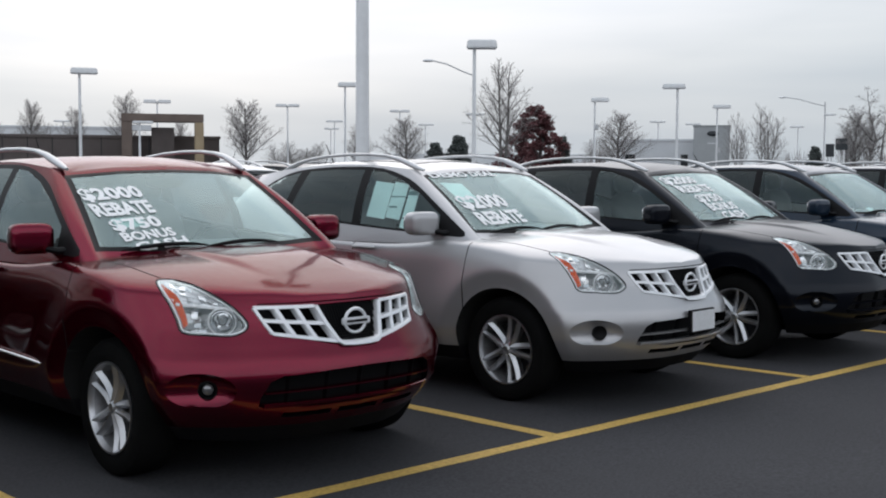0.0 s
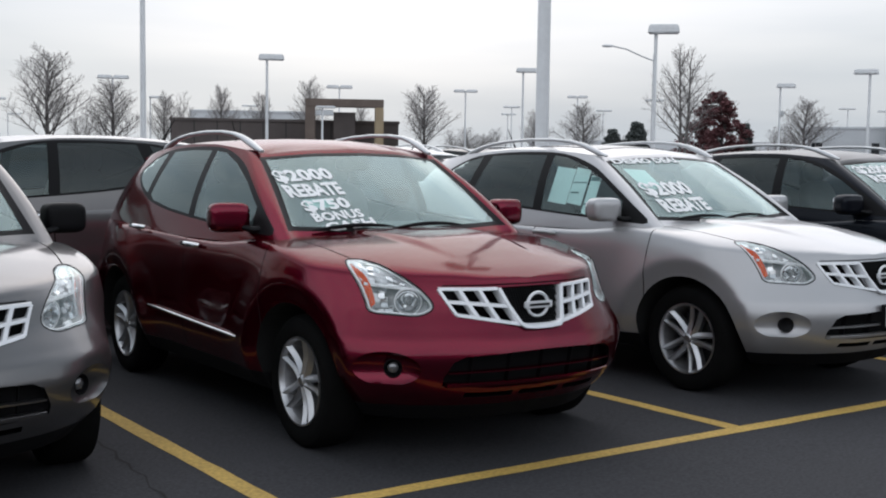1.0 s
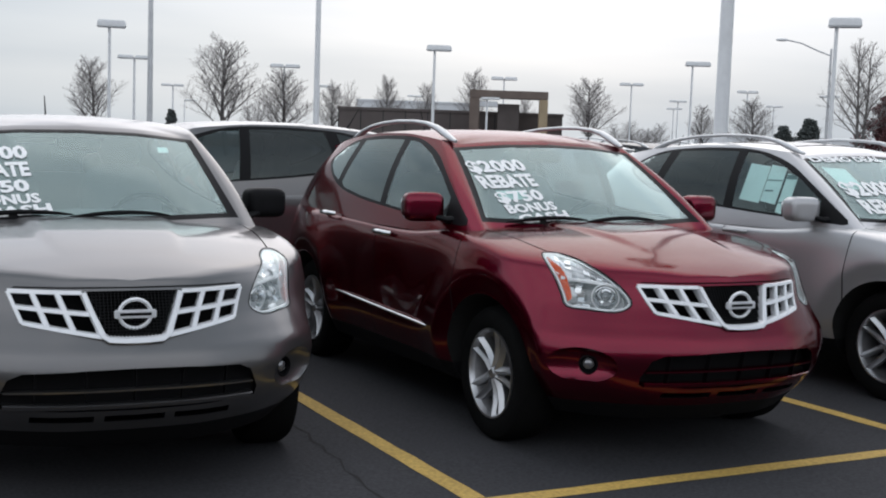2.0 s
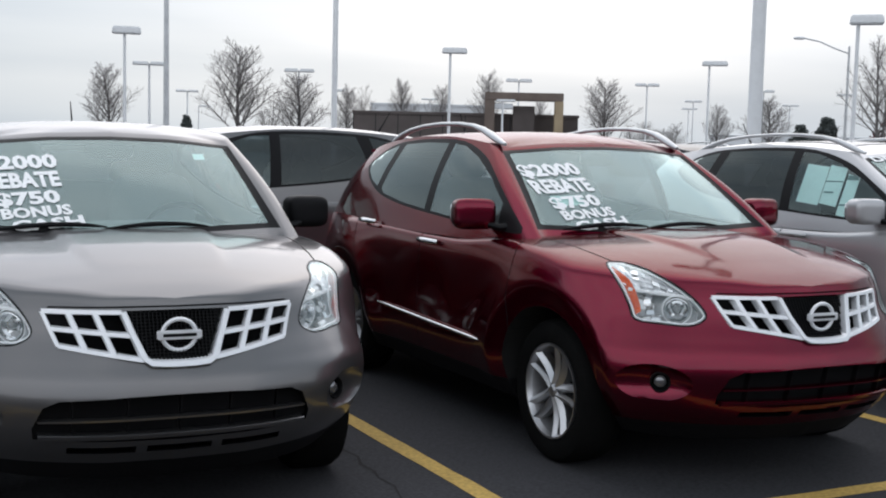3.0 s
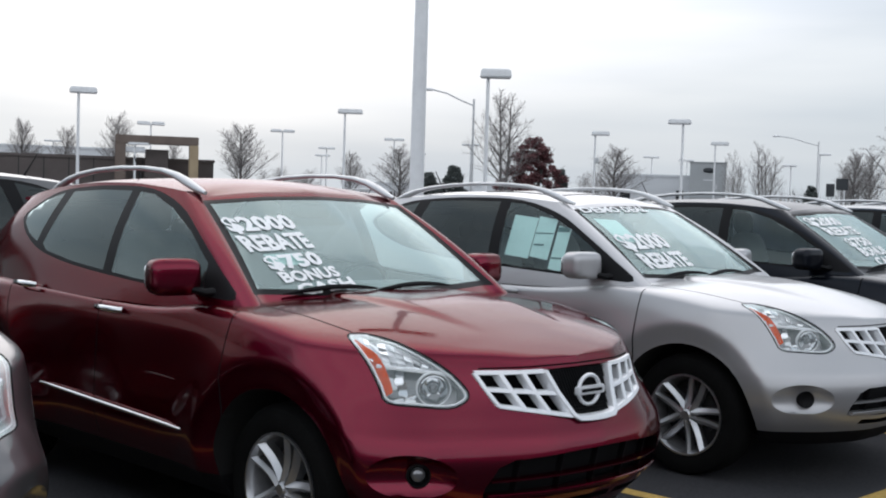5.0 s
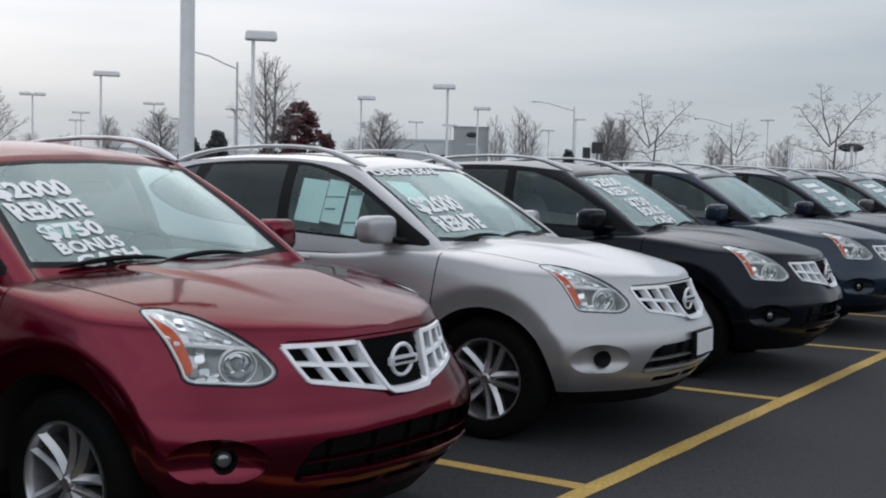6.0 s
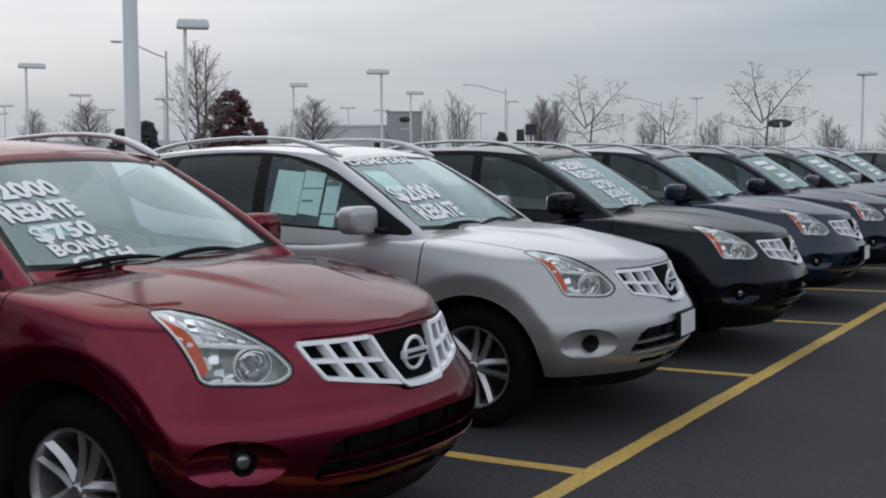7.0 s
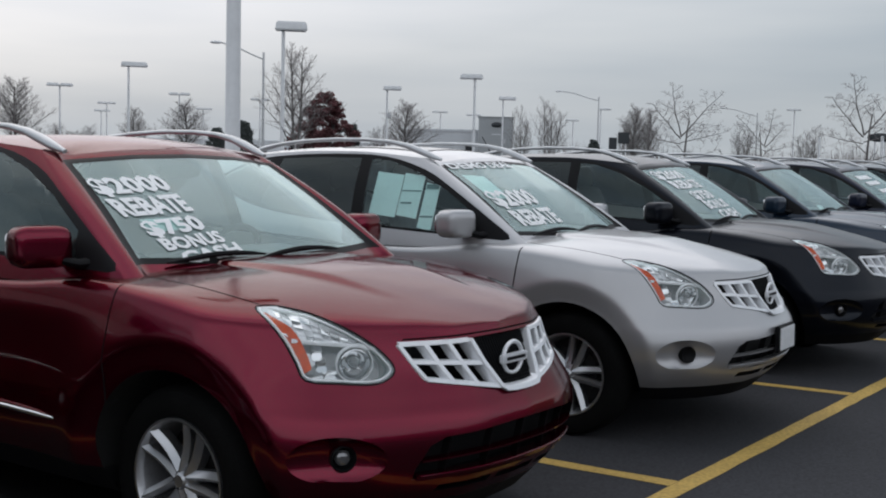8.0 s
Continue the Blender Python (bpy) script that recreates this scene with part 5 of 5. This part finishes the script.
def tree_mesh(seed, kind):
    """Meshes of a tree 10 m high: (trunk, crown)."""
    rng = random.Random(seed)
    bm = (([], []), ([], []))
    if kind == "bare":
        branch_tubes(bm, (0, 0, 0), (0, 0, 1), 9.4, 0.17, 0, rng, 0.56, 0.6, (30, 13, 9), 3)
    elif kind == "spreading":
        branch_tubes(bm, (0, 0, 0), (0.03, 0.0, 1), 7.2, 0.14, 0, rng, 0.74, 0.15, (7, 7, 6), 3)
        for dx, dz, long_, r_ in ((-0.9, 0.75, 3.6, 0.055), (-0.12, 1.0, 4.4, 0.058), (0.62, 0.9, 4.6, 0.06), (1.0, 0.35, 3.4, 0.042), (-1.0, 0.22, 3.0, 0.036)):
            branch_tubes(bm, (0.05, 0, 4.6 + 0.9 * dz), (dx, rng.uniform(-0.4, 0.4), dz), long_, r_, 0, rng, 0.72, 0.22, (9, 7, 6), 3)
    elif kind == "twin":
        for k in range(2):
            branch_tubes(bm, (0.25 * k, 0, 0), (0.10 * k - 0.05, 0.03, 1), 9.4 - 0.6 * k, 0.17, 0, rng, 0.62, 0.45, (18, 10, 7), 3)
    elif kind == "multi":
        for k in range(4):
            a = k * 1.6 + rng.random()
            branch_tubes(bm, (0.2 * math.cos(a), 0.2 * math.sin(a), 0), (math.cos(a) * 0.22, math.sin(a) * 0.22, 1), 9.2 - k * 0.7, 0.11, 0, rng, 0.55, 0.4, (16, 9, 6), 3)
    elif kind == "red":
        branch_tubes(bm, (0, 0, 0), (0, 0, 1), 8.6, 0.17, 0, rng, 0.6, 0.5, (14, 5), 2)
    else:
        branch_tubes(bm, (0, 0, 0), (0, 0, 1), 9.0, 0.15, 0, rng, 0.8, 0.1, (10,), 1)
    trunk = mesh_of("trunk", bm[0][0], bm[0][1], [BARK])
    if kind == "red":
        cs = []
        for z in np.linspace(0.5, 9.5, 26):  # a ragged cone with clumps that stick out
            r = 3.6 * (1 - z / 10.0) ** 0.72 + 0.12
            for k in range(6):
                a, q = 1.05 * k + rng.uniform(-0.6, 0.6) + z * 2.1, r * rng.uniform(0.35, 1.0)
                cs.append((Vector((q * math.cos(a), q * math.sin(a), z + rng.uniform(-0.3, 0.3))), rng.uniform(0.3, 0.75) * (1.1 - 0.05 * z)))
        return trunk, leaf_cloud(rng, cs, 150, 0.12, REDLEAF, "crown")
    if kind == "evergreen":
        cs = []
        for z in np.linspace(0.4, 9.6, 24):
            r = 3.3 * (1 - z / 10.2) ** 0.7
            for k in range(7):
                a, q = 0.9 * k + rng.uniform(-0.5, 0.5) + z * 1.7, r * rng.uniform(0.5, 1.0)
                cs.append((Vector((q * math.cos(a), q * math.sin(a), z + rng.uniform(-0.2, 0.5))), rng.uniform(0.3, 0.65)))
        return trunk, leaf_cloud(rng, cs, 70, 0.2, NEEDLE, "crown")
    return trunk, mesh_of("crown", bm[1][0], bm[1][1], [TWIG])


TREES = {}
for kind_, seeds_ in (("bare", (3, 8, 14, 21)), ("spreading", (5, 11)), ("twin", (6,)), ("multi", (7, 9)), ("red", (2,)), ("evergreen", (4,))):
    TREES[kind_] = [tree_mesh(s_, kind_) for s_ in seeds_]
TREE_LABEL = {"bare": "leafless grey tree with fine upright twigs", "spreading": "leafless tree with crooked spreading limbs", "twin": "leafless tree with two slender trunks", "multi": "leafless tree with several upright stems", "red": "dense tree with dark dried red leaves", "evergreen": "dark green evergreen tree with a ragged crown"}


def tree(kind, x, y, high, wide, turn, pick=0):
    root = new({"bare": "bare_tree", "spreading": "bare_tree", "multi": "bare_tree", "twin": "bare_tree", "red": "red_tree", "evergreen": "evergreen_tree"}[kind])
    trunk, crown = TREES[kind][pick % len(TREES[kind])]
    part("trunk", trunk, root), part("crown", crown, root)
    root.matrix_basis = pose(x, y, ground_z(y), 0, 0, turn)
    xs = np.array([v.co[:2] for v in crown.vertices])
    k = wide / float(np.percentile(np.abs(xs), 97))  # crown half-width in metres
    root.scale = (k, k, high / 10)
    return tagged(root, TREE_LABEL[kind], "tree", "trees beyond the lot")


lamp_post(5.8, 54.7, 6.62, 0.61, 0.79, 0.35, -10)
lamp_post(10.0, 69.2, 5.96, 1.02, 0.95, 0.22, -12)
lamp_post(20.4, 102.7, 5.69, 1.07, 1.01, 0.21, -13)
lamp_post(33.5, 151.0, 5.67, 0.08, 1.71, 0.19, -14)
lamp_post(25.6, 86.7, 7.07, 1.17, 1.26, 0.28, -19)
lamp_post(36.6, 108.2, 6.58, 0.17, 1.22, 0.23, -20)
lamp_post(23.7, 55.1, 6.65, 0.48, 0.96, 0.32, -26)
lamp_post(49.9, 113.5, 6.29, 0.95, 0.95, 0.19, -25)
lamp_post(47.8, 89.9, 7.37, 1.21, 1.21, 0.31, -29)
lamp_post(35.0, 69.5, 4.62, 0.49, 0.94, 0.16, -28)
lamp_post(45.1, 59.3, 7.23, 0.51, 1.22, 0.31, -38)
lamp_post(57.6, 83.7, 7.18, 1.10, 1.10, 0.26, -35)
lamp_post(86.7, 114.4, 7.43, 1.09, 1.09, 0.25, -38)
lamp_post(98.5, 130.6, 7.16, 0.99, 1.24, 0.25, -37)
lamp_post(76.8, 90.2, 7.58, 1.09, 1.09, 0.27, -41)
lamp_post(99.0, 110.7, 7.26, 0.98, 1.13, 0.23, -42)
lamp_post(28.7, 29.9, 6.57, 0.33, 0.93, 0.35, -44)
lamp_post(62.8, 51.8, 6.66, 0.30, 1.07, 0.30, -50, box_at=0.66)
lamp_post(52.7, 37.1, 6.44, 0.90, 0.48, 0.28, -54)
lamp_post(83.1, 54.7, 7.05, 0.41, 1.18, 0.31, -56, box_at=0.42)
lamp_post(109.8, 80.9, 7.20, 1.04, 0.90, 0.21, -53)
lamp_post(118.0, 81.5, 7.18, 1.09, 0.87, 0.22, -55)
lamp_post(124.8, 71.0, 6.78, 1.02, 0.73, 0.22, -60)
lamp_post(74.6, 76.5, 6.74, 0.92, 0.92, 0.19, -45)
lamp_post(127.3, 43.5, 8.05, 0.88, 0.75, 0.20, -71)
lamp_post(68.5, 12.8, 6.33, 0.40, 0.84, 0.22, -78)
lamp_post(109.6, 59.0, 7.38, 0.19, 1.14, 0.19, -62)
lamp_post(6.32, 9.53, 9.5, 0.9, 0.9, 0.3, -40, 0.19)
lamp_post(7.3, 29.5, 9.5, 0.9, 0.9, 0.3, -10, 0.165)
street_lamp(4.7, 40.6, 11.0, 2.4, 0)
street_lamp(56.5, 58.3, 8.95, 3.1, -44)
street_lamp(123.6, 66.8, 9.64, 4.61, -62)
street_lamp(149.3, 56.2, 8.76, 4.33, -69)
tree("bare", 8.3, 72.5, 5.7, 1.51, 0, 0)
tree("bare", 15.5, 67.8, 7.0, 2.11, 67, 1)
tree("bare", 20.4, 71.5, 5.6, 1.86, 134, 2)
tree("evergreen", 15.2, 81.3, 2.9, 0.75, 201, 3)
tree("multi", 25.9, 96.0, 5.1, 1.63, 268, 4)
tree("bare", 34.4, 98.4, 6.2, 1.50, 335, 5)
tree("multi", 36.6, 99.7, 6.8, 1.52, 42, 6)
tree("bare", 39.7, 98.4, 7.0, 1.41, 109, 7)
tree("bare", 43.0, 96.9, 6.6, 1.31, 176, 8)
tree("bare", 49.9, 100.1, 8.2, 1.72, 243, 9)
tree("bare", 48.0, 86.3, 5.2, 1.12, 310, 10)
tree("bare", 48.6, 76.5, 6.6, 1.98, 17, 11)
tree("multi", 77.1, 109.1, 4.4, 2.45, 84, 12)
tree("bare", 75.2, 87.7, 6.4, 2.25, 151, 13)
tree("bare", 77.7, 98.6, 6.0, 1.41, 218, 14)
tree("multi", 84.6, 116.0, 4.7, 2.04, 285, 15)
tree("multi", 81.4, 118.3, 4.8, 2.18, 352, 16)
tree("evergreen", 76.2, 84.0, 3.9, 1.47, 59, 17)
tree("evergreen", 72.5, 76.6, 4.4, 1.67, 126, 18)
tree("twin", 53.1, 52.1, 8.8, 2.0, -44, 19)
tree("red", 64.3, 59.2, 6.5, 2.8, 260, 20)
tree("evergreen", 66.6, 58.2, 3.9, 0.85, 40, 20)
tree("bare", 82.9, 65.2, 6.5, 2.28, 327, 21)
tree("multi", 89.2, 56.3, 6.7, 1.31, 34, 22)
tree("multi", 85.4, 51.1, 7.2, 1.44, 101, 23)
tree("evergreen", 95.3, 52.0, 3.5, 1.09, 168, 24)
tree("multi", 81.7, 41.4, 5.9, 1.24, 235, 25)
tree("bare", 82.5, 39.9, 5.7, 1.05, 302, 26)
tree("multi", 103.2, 84.6, 5.4, 1.77, 9, 27)
tree("spreading", 36.9, 16.7, 4.6, 1.55, -58, 28)
tree("multi", 91.8, 35.7, 5.2, 1.01, 143, 29)
tree("spreading", 62.5, 22.8, 4.8, 1.7, 120, 30)
tree("multi", 91.8, 29.9, 5.0, 1.29, 277, 31)
tree("spreading", 41.1, 11.0, 5.3, 1.75, -62, 32)
tree("multi", 78.9, 16.9, 4.2, 1.34, 51, 33)
tree("multi", 85.6, 13.9, 4.5, 1.43, 118, 34)
tree("spreading", 36.7, 3.1, 5.5, 1.63, -66, 35)
tree("bare", 83.9, 11.8, 4.9, 1.31, 252, 36)
tree("bare", 82.8, 41.3, 5.9, 1.43, 319, 37)


def building(name, x, y, face, wide, deep, high, wall_mat, label, windows=(), parapet=0.25):
    """A flat-roofed block, its front's middle at (x, y); windows = (from, to, low, high) along the front."""
    z0 = ground_z(y)
    root = new(name)
    root.matrix_basis = pose(x, y, z0, 0, 0, face)
    wall = part("wall", box("wall", (-wide / 2, 0, 0), (wide / 2, deep, high), [wall_mat]), root)
    part("roof_edge", box("roof_edge", (-wide / 2 - 0.12, -0.12, high), (wide / 2 + 0.12, deep + 0.12, high + parapet), [wall_mat], 0.03), root)
    for a, b, c, d in windows:
        w = part("window", box("window", (a, -0.05, c), (b, 0.06, d), [GLASS_DARK]), wall)
    return tagged(root, label, "building")


# dark pavilion with a tan portal
dark = building("dark_building", 39.7, 84.6, -27, 19.0, 14, 3.75, DARKWALL, "low dark brown building with a flat roof")
for a_ in np.arange(-9.5, 9.6, 1.9):
    part("cladding_joint", box("cladding_joint", (a_ - 0.03, -0.02, 0.1), (a_ + 0.03, 0.01, 3.75), [GLASS_DARK]), dark)
portal = new("entrance_portal")
portal.matrix_basis = pose(42.3, 79.2, ground_z(79), 0, 0, -29)
for a_, b_, m_ in ((-3.2, -2.4, STONE_DARK), (2.5, 3.2, STONE)):
    part("pillar", box("pillar", (a_, 0, 0), (b_, 1.6, 5.0), [m_], 0.04), portal, "tan stone pillar" if a_ > 0 else "brown stone pillar")
part("lintel", box("lintel", (-3.2, -0.02, 5.0), (3.2, 1.62, 5.65), [STONE_DARK], 0.04), portal, "brown stone lintel")
part("inner_frame", box("inner_frame", (-2.4, 0.2, 4.3), (-0.9, 1.2, 4.75), [PANEL], 0.03), portal, "pale panel inside the portal")
part("inner_block", box("inner_block", (-0.9, 1.0, 0), (0.9, 4, 4.6), [DARKWALL], 0.03), portal)
tagged(portal, "tan square entrance portal in front of the dark building", "portal")
building("white_building", 52.2, 117.8, -25, 14, 12, 5.6, PANEL, "pale flat-roofed building behind the dark one")
building("warehouse", 133.9, 122.6, -48, 60, 20, 3.5, PANEL, "long pale warehouse far off", [(x_, x_ + 1.2, 1.2, 2.2) for x_ in np.arange(-27, 27, 4.5)])
building("showroom", 90.9, 66.4, -54, 9.0, 10, 4.2, PANEL, "low pale showroom building", [(-3.6, -2.6, 1.6, 2.9), (1.9, 2.6, 1.6, 2.9)])
tower = building("sign_tower", 91.2, 60.7, -57, 3.4, 3.0, 5.6, PANEL_GREY, "grey panelled sign tower with a dark oval badge", parapet=0.1)
part("oval_badge", super_box("oval_badge", (1.1, 0.2, 0.5), [SIGN_DARK], 2.2, pose(0.1, -0.08, 4.9), 10), tower, "dark oval badge")
part("panel_joint", box("panel_joint", (-0.4, -0.03, 3.9), (0.5, 0.02, 4.0), [PANEL]), tower)


def sign(x, y, face, wide, low, high, label, oval=False):
    z0 = ground_z(y)
    root = new("road_sign")
    root.matrix_basis = pose(x, y, z0, 0, 0, face)
    for a in (-wide * 0.2, wide * 0.2):
        part("post", lathe("post", [(0, 0), (0.06, 0), (0.06, high - 0.1), (0, high - 0.1)], [POLE_WHITE], 8, "z"), root).location = (a, 0.15, 0)
    me = super_box("sign_face", (wide, 0.12, high - low), [SIGN_DARK], 2.2, pose(0, 0, (low + high) / 2), 12) if oval else box("sign_face", (-wide / 2, -0.06, low), (wide / 2, 0.06, high), [SIGN_DARK], 0.02)
    part("sign_face", me, root)
    return tagged(root, label, "sign")


sign(75.2, 38.6, -63, 0.85, 2.9, 3.75, "small dark square sign on posts")
sign(74.8, 39.3, -62, 0.6, 2.4, 3.35, "small dark square sign on posts")
sign(77.0, 20.1, -75, 1.7, 3.25, 3.85, "dark oval sign on white posts", True)

# thin white posts at the far end of the lot
for x_, y_, h_ in ((70.0, 22.0, 3.4), (66.0, 17.0, 3.3), (58.0, 8.0, 2.6), (52.0, 5.2, 2.4), (60.0, 7.0, 2.8), (48.0, 3.4, 2.3)):
    p_ = new("white_post")
    p_.matrix_basis = pose(x_, y_, ground_z(y_))
    part("post", lathe("post", [(0, 0), (0.09, 0), (0.085, h_), (0.05, h_ + 0.04), (0, h_ + 0.04)], [POLE_WHITE], 10, "z"), p_)
    tagged(p_, "slender white post at the lot's edge", "post", "white posts")

# winter brush along the far edge
rb = random.Random(12)
bv, bf = [], []
for _ in range(9000):
    az = radians(rb.uniform(-5, 84))
    far = rb.uniform(118, 150)
    x_, y_ = -5 + far * math.sin(az), -3 + far * math.cos(az)
    hgt = rb.uniform(1.2, 3.4) * (0.8 + 0.45 * min(max((az - 0.8) / 0.2, 0), 1)) * (0.75 + 0.35 * math.sin(az * 23) * math.sin(az * 57 + 1))
    lean = Vector((rb.gauss(0, 0.45), rb.gauss(0, 0.45), hgt))
    base, w_ = Vector((x_, y_, ground_z(y_))), rb.uniform(0.03, 0.07)
    k_ = len(bv)
    bv += [base + Vector((w_, 0, 0)), base + Vector((-w_, w_, 0)), base + Vector((-w_, -w_, 0)), base + lean]
    bf += [(k_, k_ + 1, k_ + 3), (k_ + 1, k_ + 2, k_ + 3), (k_ + 2, k_, k_ + 3)]
tagged(new("winter_brush", mesh_of("winter_brush", bv, bf, [BRUSH], smooth=False)), "brown leafless brush along the far edge", "brush", kind="stuff")

# unseen walls, added to close the place and darken reflections in the cars
tagged(new("unseen_wall_south", box("unseen_wall_south", (-60, -30, 0.3), (70, -29, 5.2), [DARKWALL])), "unseen plain wall added across the aisle, darkens reflections", "wall", kind="structure")
tagged(new("unseen_wall_west", box("unseen_wall_west", (-42, -28.9, 0.1), (-41, 60, 5.2), [DARKWALL])), "unseen plain wall added beside the lot, darkens reflections", "wall", kind="structure")
